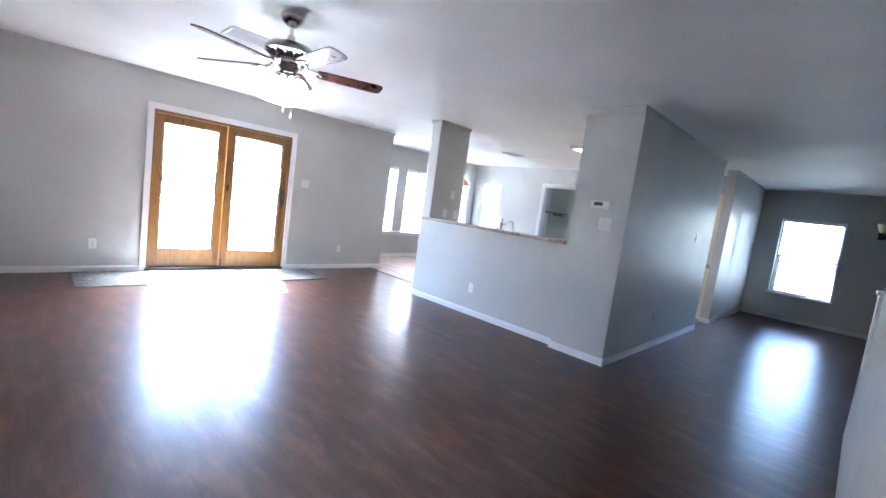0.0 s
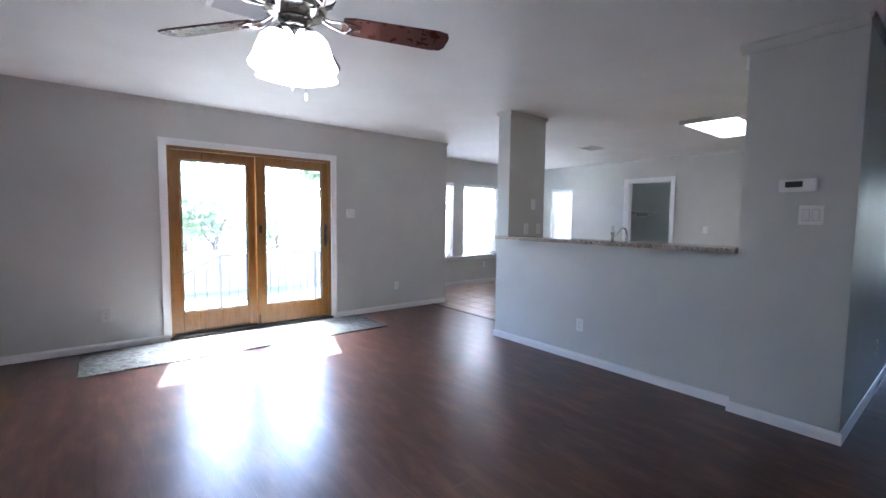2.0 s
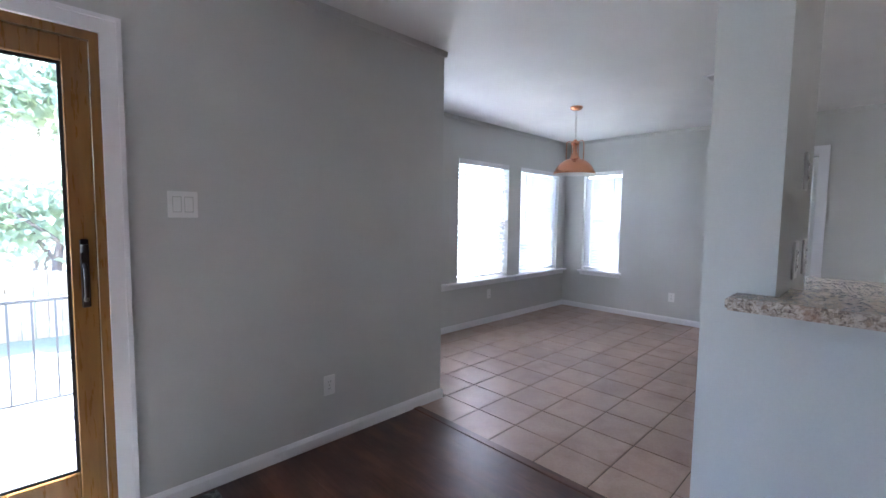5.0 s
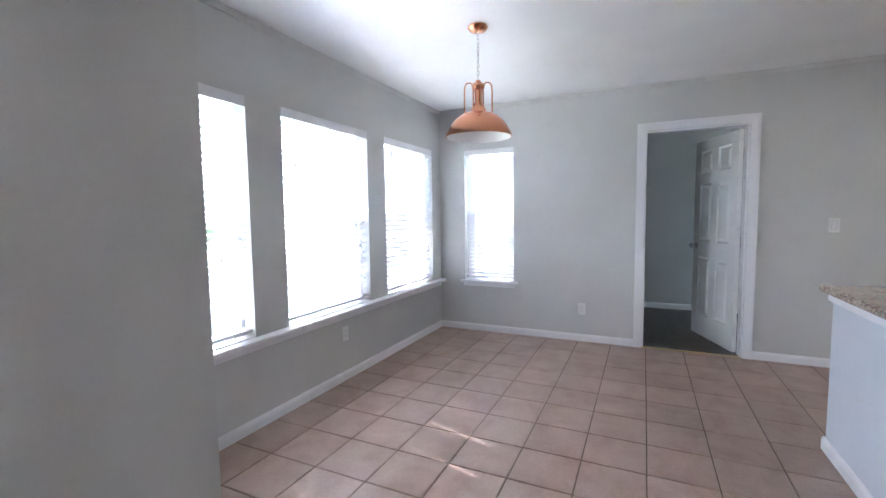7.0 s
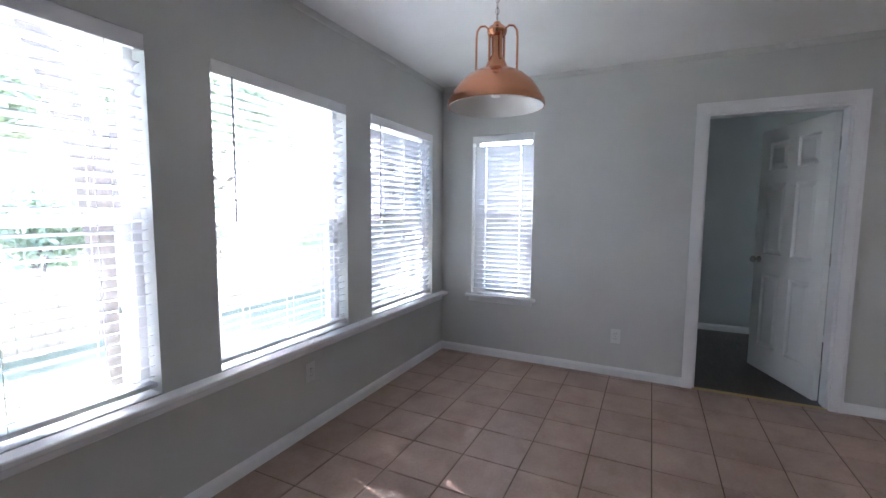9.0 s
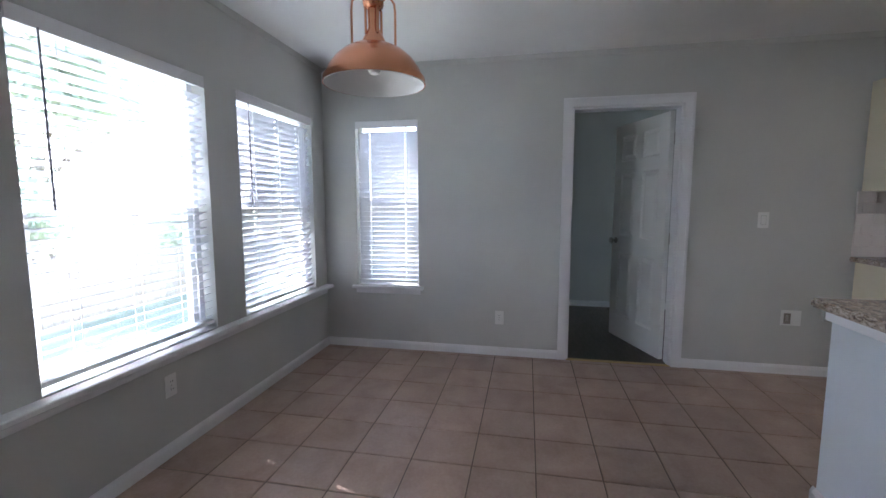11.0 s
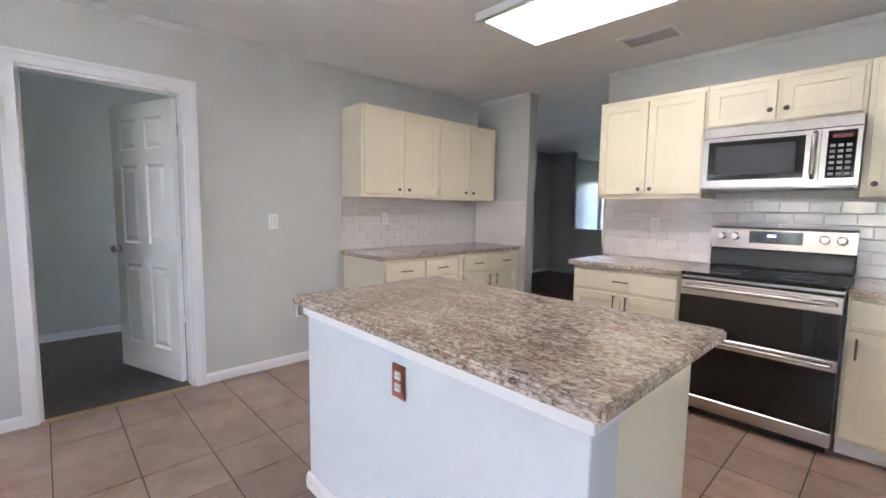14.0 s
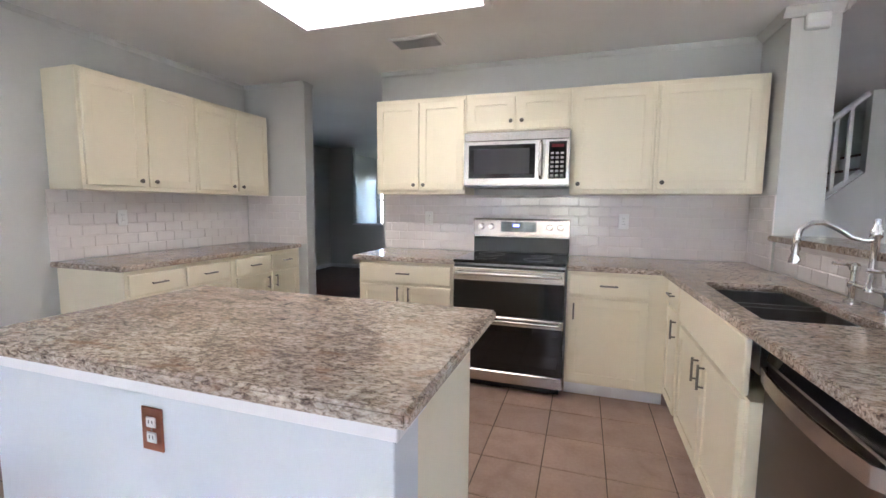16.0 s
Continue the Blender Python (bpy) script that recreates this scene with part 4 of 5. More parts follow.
cabinet("wall_cabinet", pose(5.278, Y_KIT, 0), 0.77, 0.30, 1.822, U1, [("door", 0.02, 0.372, 1.838, U1 - 0.035, 0.345, 1.90), ("door", 0.398, 0.75, 1.838, U1 - 0.035, 0.425, 1.90)], "cream painted short wall cabinet above the microwave")
cabinet("wall_cabinet", pose(4.735, Y_KIT, 0), 0.541, 0.30, U0, U1, [("door", 0.02, 0.515, U0 + 0.03, U1 - 0.035, 0.485, U0 + 0.07)], UP + ", with one door")
cabinet("wall_cabinet", pose(4.10, Y_KIT, 0), 0.633, 0.30, U0, U1, [("door", 0.05, 0.613, U0 + 0.03, U1 - 0.035, 0.585, U0 + 0.075)], UP + ", with one wide door")
C = 0.862
cabinet("base_cabinet", pose(6.045, Y_KIT, 0), 0.757, 0.61, 0, C, [("drawer", 0.015, 0.742, 0.70, 0.84, 0.378, 0.775), ("door", 0.015, 0.372, 0.12, 0.68, 0.335, 0.62), ("door", 0.385, 0.742, 0.12, 0.68, 0.422, 0.62)], LOW + ", beside the range", True)
cabinet("base_cabinet", pose(4.645, Y_KIT, 0), 0.612, 0.61, 0, C, [("drawer", 0.115, 0.598, 0.705, 0.84, 0.355, 0.775), ("door", 0.115, 0.598, 0.12, 0.685, 0.565, 0.60)], LOW + ", in the corner", True)
# Far wall: local x runs towards +y, the front looks to -x.
WEST = lambda y: pose(X_FAR, y, 0, 0, 0, 90)
for y0 in (2.565, 1.742):
    cabinet("wall_cabinet", WEST(y0), 0.82, 0.305, U0 - 0.01, U1 - 0.01, [("door", 0.02, 0.392, U0 + 0.02, U1 - 0.045, 0.355, U0 + 0.06), ("door", 0.425, 0.80, U0 + 0.02, U1 - 0.045, 0.462, U0 + 0.06)], UP + ", with two doors")
for y0 in (2.56, 1.70):
    cabinet("base_cabinet", WEST(y0), 0.82 if y0 > 2 else 0.855, 0.605, 0, C, [("drawer", 0.03, 0.40, 0.70, 0.835, 0.215, 0.77), ("drawer", 0.43, 0.805, 0.70, 0.835, 0.617, 0.77), ("door", 0.03, 0.40, 0.12, 0.68, 0.365, 0.60), ("door", 0.43, 0.805, 0.12, 0.68, 0.465, 0.60)], LOW + ", with drawers over doors", True)
# Peninsula: local x runs towards -y, the front looks to +x.
EAST = lambda y: pose(4.06, y, 0, 0, 0, -90)
cabinet("base_cabinet", EAST(2.66), 0.355, 0.58, 0, C, [("drawer", 0.02, 0.335, 0.705, 0.84, 0.178, 0.775), ("door", 0.02, 0.335, 0.12, 0.685, 0.06, 0.60)], LOW + ", narrow, next to the sink", True)
cabinet("sink_cabinet", EAST(3.655), 0.99, 0.58, 0, 0.66, [("door", 0.03, 0.485, 0.12, 0.652, 0.445, 0.56), ("door", 0.505, 0.96, 0.12, 0.652, 0.545, 0.56), ("drawer", 0.01, 0.98, 0.672, C, None, None)], "cream painted cabinet under the kitchen sink", True)

# ---- counters ----
def stone(rows, z0, z1, r):
    xs = sorted({v for q in rows for v in (q[0], q[2])})
    ys = sorted({v for q in rows for v in (q[1], q[3])})
    bm = plate(xs, ys, lambda x, y: any(q[0] < x < q[2] and q[1] < y < q[3] for q in rows), lambda x, y, side: (x, y, z1 if side else z0))
    sharp = [e for e in bm.edges if e.calc_face_angle(0) > 0.5]
    bmesh.ops.bevel(bm, geom=sharp, offset=r, segments=2, affect="EDGES", clamp_overlap=True)
    return bm


def slab(name, rows, label, z0=0.863, z1=0.898, taper=0.0):
    bm = stone(rows, z0, z1, 0.006)
    for v in bm.verts:
        if v.co.x < 4.75 and v.co.x > 4.6 and v.co.y > 2.5:
            v.co.x -= taper * (v.co.y - 2.335) / 1.92
    return tagged(part(name, bm, GRANITE, None, "", True), label, "counter")


slab("countertop", [(6.035, Y_KIT, 6.845, 2.335)], "brown speckled granite counter beside the range")
slab("countertop", [(7.775, Y_KIT + 0.001, X_FAR, 3.42)], "brown speckled granite counter on the far cabinets")
SX0, SX1, SY0, SY1 = 4.225, 4.565, 2.72, 3.50
slab("countertop", [(4.052, Y_KIT, 5.262, 2.335), (4.052, 2.335, 4.70, SY0), (4.052, SY0, SX0, SY1), (SX1, SY0, 4.70, SY1), (4.052, SY1, 4.70, 4.258)], "brown speckled granite counter round the sink corner", taper=0.068)
bar = thing("bar_top", (3.93, 3.2, 1.065), "speckled granite bar top on the half wall", "counter")
part("slab", stone([(3.79, 2.122, 4.10, 4.258), (3.79, 4.258, 3.903, 4.345)], 1.082, 1.115, 0.006), GRANITE, bar, "", True)
part("moulding", boxes((3.86, 2.122, 1.045, 3.904, 4.258, 1.081), (3.86, 4.258, 1.045, 3.904, 4.33, 1.081)), WALL, bar, "grey moulding under the granite")

isl = thing("kitchen_island", (6.18, 4.06, 0), "white panelled kitchen island with a granite top", "island")
part("panel", sbox(5.52, 4.32, 0.0, 6.85, 4.455, 0.84, 0.003), ISLAND, isl)
part("body", boxes((5.56, 3.68, 0.10, 6.83, 4.32, 0.84), (5.62, 3.74, 0.0, 6.80, 4.32, 0.10)), CREAM, isl, "cream cabinet body")
part("moulding", soften(boxes((5.505, 4.455, 0.802, 6.865, 4.472, 0.842), (5.505, 4.305, 0.802, 5.52, 4.455, 0.842), (6.85, 4.375, 0.802, 6.865, 4.455, 0.842)), 0.003), TRIM, isl, "white moulding under the granite")
part("plinth", prism(bmesh.new(), [(4.455 + d, h) for d, h in BASE], "x", 5.506, 6.864), TRIM, isl, "white baseboard of the island")
part("plinth_end", prism(bmesh.new(), [(6.85 + d, h) for d, h in BASE], "y", 4.37, 4.469), TRIM, isl, "white baseboard of the island")
part("plinth_end", prism(bmesh.new(), [(5.52 - d, h) for d, h in BASE], "y", 4.32, 4.469), TRIM, isl, "white baseboard of the island")
part("bracket", sbox(6.87, 4.44, 0.79, 6.90, 4.47, 0.842, 0.005), NICKEL, isl, "small metal bracket under the top")
part("top", soften(boxes((5.475, 3.62, 0.843, 6.925, 4.497, 0.882)), 0.008, 3), GRANITE, isl, "speckled brown granite slab", True)

# ---- sink and faucet ----
sk = thing("kitchen_sink", (4.39, 3.1, 0.70), "stainless double-bowl sink set into the granite", "sink")
for y0, y1 in ((SY0 - 0.004, 3.085), (3.125, SY1 + 0.004)):
    b0, b1 = SX0 - 0.004, SX1 + 0.004
    bm = boxes((b0, y0, 0.70, b1, y1, 0.704), (b0, y0, 0.704, b0 + 0.004, y1, 0.862), (b1 - 0.004, y0, 0.704, b1, y1, 0.862), (b0 + 0.004, y0, 0.704, b1 - 0.004, y0 + 0.004, 0.862), (b0 + 0.004, y1 - 0.004, 0.704, b1 - 0.004, y1, 0.862))
    bowl = part("bowl", bm, DARK_STEEL, sk)
    part("drain", revolve(bmesh.new(), [(0, 0.006), (0.03, 0.006), (0.042, 0.003), (0.044, 0.0), (0, 0.0)], ((b0 + b1) / 2, (y0 + y1) / 2, 0.704), 18), CHROME, bowl, "", True)
part("divider", sbox(SX0, 3.085, 0.72, SX1, 3.125, 0.875, 0.012, 2), DARK_STEEL, sk)
QX, QY = 4.125, 3.19
fa = thing("faucet", (QX, QY, 0.898), "chrome bridge faucet with a tall curved spout", "faucet")
for y in (QY - 0.11, QY + 0.11):
    p = part("post", revolve(bmesh.new(), [(0, 0), (0.028, 0), (0.028, 0.012), (0.014, 0.02), (0.014, 0.06), (0.02, 0.068), (0.02, 0.085), (0.013, 0.092), (0.013, 0.13), (0.019, 0.137), (0.019, 0.155), (0.008, 0.165), (0, 0.167)], (QX, y, 0.898), 16), CHROME, fa, "", True)
    part("lever", tube(bmesh.new(), [(QX, y, 1.045), (QX + 0.03, y, 1.055), (QX + 0.075, y, 1.06)], [0.007, 0.006, 0.008], 8), CHROME, p, "", True)
part("bridge", tube(bmesh.new(), [(QX, QY - 0.11, 0.975), (QX, QY + 0.11, 0.975)], 0.009, 10), CHROME, fa, "", True)
part("riser", revolve(bmesh.new(), [(0, 0), (0.02, 0), (0.02, 0.02), (0.013, 0.03), (0.013, 0.20), (0.02, 0.21), (0.02, 0.235), (0.012, 0.245), (0.012, 0.275), (0, 0.28)], (QX, QY, 0.965), 16), CHROME, fa, "", True)
sp = [(QX, QY, 1.165), (QX + 0.035, QY, 1.160), (QX + 0.075, QY, 1.172), (QX + 0.12, QY, 1.203), (QX + 0.165, QY, 1.225), (QX + 0.205, QY, 1.222), (QX + 0.235, QY, 1.198), (QX + 0.245, QY, 1.165)]
part("spout", tube(bmesh.new(), sp, 0.010, 12), CHROME, fa, "slim curved chrome spout", True)
part("spray_head", revolve(bmesh.new(), [(0, 0.03), (0.012, 0.03), (0.015, 0.0), (0.011, -0.01), (0.017, -0.03), (0.012, -0.045), (0.02, -0.07), (0.021, -0.085), (0, -0.085)], (QX + 0.247, QY, 1.15), 16), CHROME, fa, "ribbed chrome spray head", True)
part("side_sprayer", revolve(bmesh.new(), [(0, 0), (0.024, 0), (0.024, 0.01), (0.013, 0.02), (0.012, 0.07), (0.018, 0.09), (0.018, 0.12), (0, 0.13)], (QX, QY + 0.22, 0.898), 16), CHROME, fa, "", True)

# ---- range ----
RX0, RX1 = 5.268, 6.028
rg = thing("kitchen_range", (5.648, 2.0, 0), "stainless double-oven electric range with black glass", "range")
part("body", boxes((RX0, Y_KIT + 0.012, 0.06, RX1, 2.325, 0.885)), DARK_STEEL, rg)
part("kick", boxes((RX0 + 0.02, Y_KIT + 0.05, 0.0, RX1 - 0.02, 2.30, 0.06)), BLACK, rg)
part("cooktop", sbox(RX0 - 0.003, Y_KIT + 0.07, 0.885, RX1 + 0.003, 2.358, 0.906, 0.006, 2), BLACK_GLASS, rg, "black glass cooktop")
for x, y, r in ((5.46, 2.18, 0.10), (5.84, 2.18, 0.085), (5.46, 1.93, 0.075), (5.84, 1.93, 0.10)):
    bm = bmesh.new()
    tube(bm, [(x + r * math.cos(t), y + r * math.sin(t), 0.9055) for t in [2 * math.pi * j / 28 for j in range(29)]], 0.0012, 4)
    part("burner_ring", bm, DARK_STEEL, rg)
part("drawer", sbox(RX0, 2.325, 0.055, RX1, 2.362, 0.135, 0.006), STEEL, rg, "stainless bottom panel")
lo = part("oven_door", sbox(RX0 + 0.002, 2.326, 0.138, RX1 - 0.002, 2.356, 0.525, 0.004), BLACK_GLASS, rg, "black glass lower oven door")
part("door_rail", sbox(RX0 + 0.002, 2.327, 0.462, RX1 - 0.002, 2.366, 0.523, 0.004), STEEL, lo)
part("handle", tube(bmesh.new(), [(RX0 + 0.03, 2.365, 0.497), (RX0 + 0.03, 2.40, 0.50), (RX1 - 0.03, 2.40, 0.50), (RX1 - 0.03, 2.365, 0.497)], 0.011, 10), STEEL, lo, "stainless bar handle", True)
up = part("oven_door", sbox(RX0 + 0.002, 2.326, 0.53, RX1 - 0.002, 2.356, 0.868, 0.004), BLACK_GLASS, rg, "black glass upper oven door")
part("door_rail", sbox(RX0 + 0.002, 2.327, 0.765, RX1 - 0.002, 2.366, 0.855, 0.004), STEEL, up)
part("handle", tube(bmesh.new(), [(RX0 + 0.03, 2.365, 0.815), (RX0 + 0.03, 2.402, 0.82), (RX1 - 0.03, 2.402, 0.82), (RX1 - 0.03, 2.365, 0.815)], 0.012, 10), STEEL, up, "stainless bar handle", True)
bg = part("backguard", sbox(RX0, Y_KIT + 0.012, 0.906, RX1, Y_KIT + 0.075, 1.03, 0.006), BLACK, rg, "black rear panel")
cp = part("control_panel", prism(bmesh.new(), [(Y_KIT + 0.012, 1.03), (Y_KIT + 0.098, 1.035), (Y_KIT + 0.098, 1.165), (Y_KIT + 0.075, 1.18), (Y_KIT + 0.012, 1.18)], "x", RX0, RX1), PANEL_STEEL, rg, "stainless control panel")
part("display", boxes((5.52, Y_KIT + 0.098, 1.075, 5.80, Y_KIT + 0.107, 1.155)), BLACK_GLASS, cp)
part("clock", boxes((5.655, Y_KIT + 0.1072, 1.118, 5.70, Y_KIT + 0.1076, 1.134)), CLOCK_GLOW, cp, "blue lit clock digits")
for x in (5.335, 5.415, 5.88, 5.96):
    bm = revolve(bmesh.new(), [(0, 0), (0.026, 0), (0.026, 0.006), (0.020, 0.01), (0.019, 0.03), (0, 0.032)], (0, 0, 0), 18)
    bm.transform(pose(x, Y_KIT + 0.099, 1.115, -90, 0, 0))
    part("knob", bm, STEEL, cp, "", True)

# ---- microwave ----
mw = thing("microwave", (5.66, 1.88, 1.425), "stainless over-range microwave under the short cabinet", "microwave")
MX0, MX1, MZ0, MZ1, MY = 5.28, 6.04, 1.425, 1.815, 2.065
part("body", boxes((MX0, Y_KIT, MZ0, MX1, MY - 0.02, MZ1)), DARK_STEEL, mw)
part("vent_band", sbox(MX0, MY - 0.02, 1.752, MX1, MY + 0.004, MZ1, 0.004), STEEL, mw)
dr = part("door", boxes((5.45, MY - 0.02, MZ0 + 0.012, MX1, MY, 1.482), (5.45, MY - 0.02, 1.725, MX1, MY, 1.75), (5.45, MY - 0.02, 1.482, 5.515, MY, 1.725), (6.005, MY - 0.02, 1.482, MX1, MY, 1.725)), STEEL, mw, "stainless door frame")
part("window", boxes((5.515, MY - 0.015, 1.482, 6.005, MY - 0.002, 1.725)), BLACK_GLASS, dr, "black glass door window")
part("window_mesh", boxes((5.555, MY - 0.0018, 1.515, 5.965, MY - 0.001, 1.695)), material("grey_mesh", (0.035, 0.035, 0.04), 0.18)[0], dr)
part("handle", tube(bmesh.new(), [(5.475, MY, 1.48), (5.475, MY + 0.035, 1.50), (5.475, MY + 0.035, 1.72), (5.475, MY, 1.735)], 0.012, 10), STEEL, dr, "stainless upright handle", True)
kp = part("keypad_frame", boxes((MX0, MY - 0.02, MZ0 + 0.012, 5.447, MY, 1.75)), STEEL, mw)
part("keypad", sbox(5.30, MY - 0.001, 1.475, 5.42, MY + 0.003, 1.735, 0.002), BLACK_GLASS, kp, "black keypad")
part("clock", boxes((5.32, MY + 0.003, 1.695, 5.40, MY + 0.0036, 1.715)), RED_GLOW, kp)
GREYKEY = material("grey_keys", (0.28, 0.28, 0.28), 0.5)[0]
for r in range(6):
    for c in range(3):
        x, z = 5.318 + c * 0.034, 1.49 + r * 0.031
        part("key", boxes((x, MY + 0.003, z, x + 0.022, MY + 0.0042, z + 0.016)), GREYKEY, kp)
part("grease_vent", boxes((MX0 + 0.02, Y_KIT + 0.05, MZ0 - 0.006, MX1 - 0.02, MY - 0.03, MZ0)), BLACK, mw)

# ---- dishwasher ----
dw = thing("dishwasher", (4.4, 3.955, 0), "dark stainless dishwasher with a curved bar handle", "dishwasher")
part("body", boxes((4.08, 3.662, 0.09, 4.575, 4.25, 0.86)), DISH_STEEL, dw)
part("toe_kick", boxes((4.08, 3.662, 0.0, 4.52, 4.25, 0.09)), BLACK, dw)
dd = part("door", sbox(4.575, 3.664, 0.10, 4.608, 4.248, 0.80, 0.006), DISH_STEEL, dw)
part("control_strip", prism(bmesh.new(), [(4.575, 0.803), (4.608, 0.803), (4.596, 0.855), (4.575, 0.855)], "y", 3.664, 4.248), BLACK_GLASS, dw, "black control strip above the door")
bm = bmesh.new()
rail = [(4.606, 3.672), (4.628, 3.69), (4.640, 3.76), (4.648, 3.86), (4.650, 3.956), (4.648, 4.05), (4.640, 4.15), (4.628, 4.222), (4.606, 4.24)]
strip = [[bm.verts.new((x - d, y, z)) for d, z in ((0, 0.742), (0, 0.788), (0.009, 0.788), (0.009, 0.742))] for x, y in rail]
for p, q in zip(strip, strip[1:]):
    for k in range(4):
        bm.faces.new((p[k], p[(k + 1) % 4], q[(k + 1) % 4], q[k]))
bm.faces.new(strip[0])
bm.faces.new(strip[-1][::-1])
part("handle", bm, STEEL, dd, "broad bowed stainless handle", True)

# ---- stairs ----
st = thing("staircase", (3.3, -0.7, 0), "painted staircase with white rail and balusters", "staircase")
RUN, RISE = 0.205, 0.19
for k in range(12):
    x1 = 4.12 - k * RUN
    z = (k + 1) * RISE
    part("tread", sbox(x1 - RUN - 0.025, -1.228, z - 0.03, x1 + 0.0, -0.245, z, 0.006), MAHOGANY, st, "dark wooden tread")
    part("riser", boxes((x1 - 0.02, -1.228, z - RISE, x1 - 0.002, -0.245, z - 0.03)), TRIM, st)
bm = bmesh.new()
f0 = [(4.30, 0.0), (4.30, 0.02), (2.55, 1.64), (2.55, 0.0)]
lo = [bm.verts.new((x, -0.24, z)) for x, z in f0]
hi = [bm.verts.new((x, -0.14, z)) for x, z in f0]
bm.faces.new(lo)
bm.faces.new(hi[::-1])
for j in range(4):
    bm.faces.new((lo[j], lo[(j + 1) % 4], hi[(j + 1) % 4], hi[j]))
part("side_panel", bm, WALL, st, "grey painted panel under the stairs")
part("string_cap", tube(bmesh.new(), [(4.32, -0.19, 0.02), (2.56, -0.19, 1.65)], 0.035, 4), TRIM, st, "white cap along the stair string")
part("handrail", tube(bmesh.new(), [(4.15, -0.19, 0.98), (2.56, -0.19, 2.41)], 0.028, 10), TRIM, st, "white wooden handrail", True)
for k in range(13):
    x = 4.06 - k * 0.115
    z0 = 0.02 + (4.32 - x) * 0.926
    part("baluster", boxes((x - 0.016, -0.206, z0, x + 0.016, -0.174, 0.98 + (4.15 - x) * 0.899)), TRIM, st)
nw = part("newel", sbox(4.13, -0.24, 0.0, 4.23, -0.14, 1.10, 0.006), TRIM, st, "white square newel post")
part("newel_cap", sbox(4.115, -0.255, 1.10, 4.245, -0.125, 1.13, 0.008), TRIM, nw)

sc = thing("wall_sconce", (X_FRONT, -0.16, 1.9), "dark metal wall lamp with a pale amber shade", "wall lamp")
part("arm", tube(bmesh.new(), [(X_FRONT, -0.16, 1.76), (X_FRONT - 0.1, -0.16, 1.76), (X_FRONT - 0.14, -0.16, 1.80)], 0.012, 8), BRONZE, sc, "", True)
part("back_plate", sbox(X_FRONT - 0.015, -0.21, 1.70, X_FRONT, -0.11, 1.82, 0.004), BRONZE, sc)
part("shade", revolve(bmesh.new(), [(0.03, 1.81), (0.06, 1.86), (0.085, 1.95), (0.08, 1.95), (0.055, 1.865), (0.026, 1.815)], (X_FRONT - 0.14, -0.16, 0), 18), material("amber_glass", (0.75, 0.62, 0.35), 0.3)[0], sc, "amber glass shade", True)

# ---- entry window ----
ew = thing("window_6", (9.92, -4.6, 0.8), "white framed window of the entry", "window", kind="structure")
part("window_frame", boxes((9.74, -4.68, 0.8, 9.77, -4.62, 2.0), (10.07, -4.68, 0.8, 10.1, -4.62, 2.0), (9.77, -4.68, 0.8, 10.07, -4.62, 0.84), (9.77, -4.68, 1.96, 10.07, -4.62, 2.0), (9.77, -4.68, 1.38, 10.07, -4.62, 1.42)), TRIM, ew)
for z0, z1 in ((0.84, 1.38), (1.42, 1.96)):
    part("pane", boxes((9.77, -4.653, z0, 10.07, -4.647, z1)), GLASS, ew).visible_shadow = False

# ---- outside ----
setting("ground", boxes((-60, Y_WIN + 0.15, -0.75, 70, 90, -0.55), (-60, -60, -0.75, 70, -4.75, -0.55), (10.5, -4.75, -0.75, 70, Y_WIN + 0.15, -0.55), (X_FAR + 0.12, 6.5, -0.75, 10.5, Y_WIN + 0.15, -0.55), (-60, -4.75, -0.75, -3.15, Y_WIN + 0.15, -0.55), (-3.15, Y_DOOR + 0.15, -0.75, X_END - 0.15, Y_WIN + 0.15, -0.55)), GRASS, "sunlit dry pale lawn behind the house", "lawn")
setting("landing", sbox(1.0, Y_DOOR + 0.152, -0.55, 3.35, 8.05, -0.06, 0.01), CONCRETE, "pale concrete landing outside the sliding door", "patio")
for k in range(2):
    setting("landing_step", sbox(0.72 - k * 0.28, 7.0, -0.55, 1.0 - k * 0.28, 8.05, -0.22 - k * 0.165, 0.008), CONCRETE, "pale concrete step down to the lawn", "step")
rl = thing("porch_railing", (2.5, 8.0, -0.06), "pale grey metal railing round the landing", "railing")
part("top_rail", tube(bmesh.new(), [(0.45, 8.0, -0.02), (1.85, 8.0, 0.72), (3.28, 8.0, 0.72), (3.28, 6.5, 0.72)], 0.018, 6), IRON, rl)
part("bottom_rail", tube(bmesh.new(), [(1.85, 8.0, 0.03), (3.28, 8.0, 0.03), (3.28, 6.5, 0.03)], 0.012, 6), IRON, rl)
for x in (1.85, 3.28):
    part("post", boxes((x - 0.018, 7.982, -0.06, x + 0.018, 8.018, 0.72)), IRON, rl)
for k in range(11):
    x = 1.97 + k * 0.118
    part("picket", boxes((x - 0.006, 7.994, 0.03, x + 0.006, 8.006, 0.71)), IRON, rl)
for k in range(8):
    x = 0.62 + k * 0.15
    z = -0.02 + (x - 0.45) * 0.5286
    part("picket", boxes((x - 0.006, 7.994, max(-0.54, z - 0.68), x + 0.006, 8.006, z)), IRON, rl)
for k in range(11):
    y = 6.6 + k * 0.12
    part("picket", boxes((3.274, y - 0.006, 0.03, 3.286, y + 0.006, 0.71)), IRON, rl)

fe = thing("garden_fence", (4, 12.6, -0.55), "weathered wooden privacy fence across the lawn", "fence")
bm = boxes((-14, 12.63, -0.4, 24, 12.67, -0.32), (-14, 12.63, 0.14, 24, 12.67, 0.22))
part("fence_rail", bm, FENCE, fe)
me = bpy.data.meshes.new("fence_board")
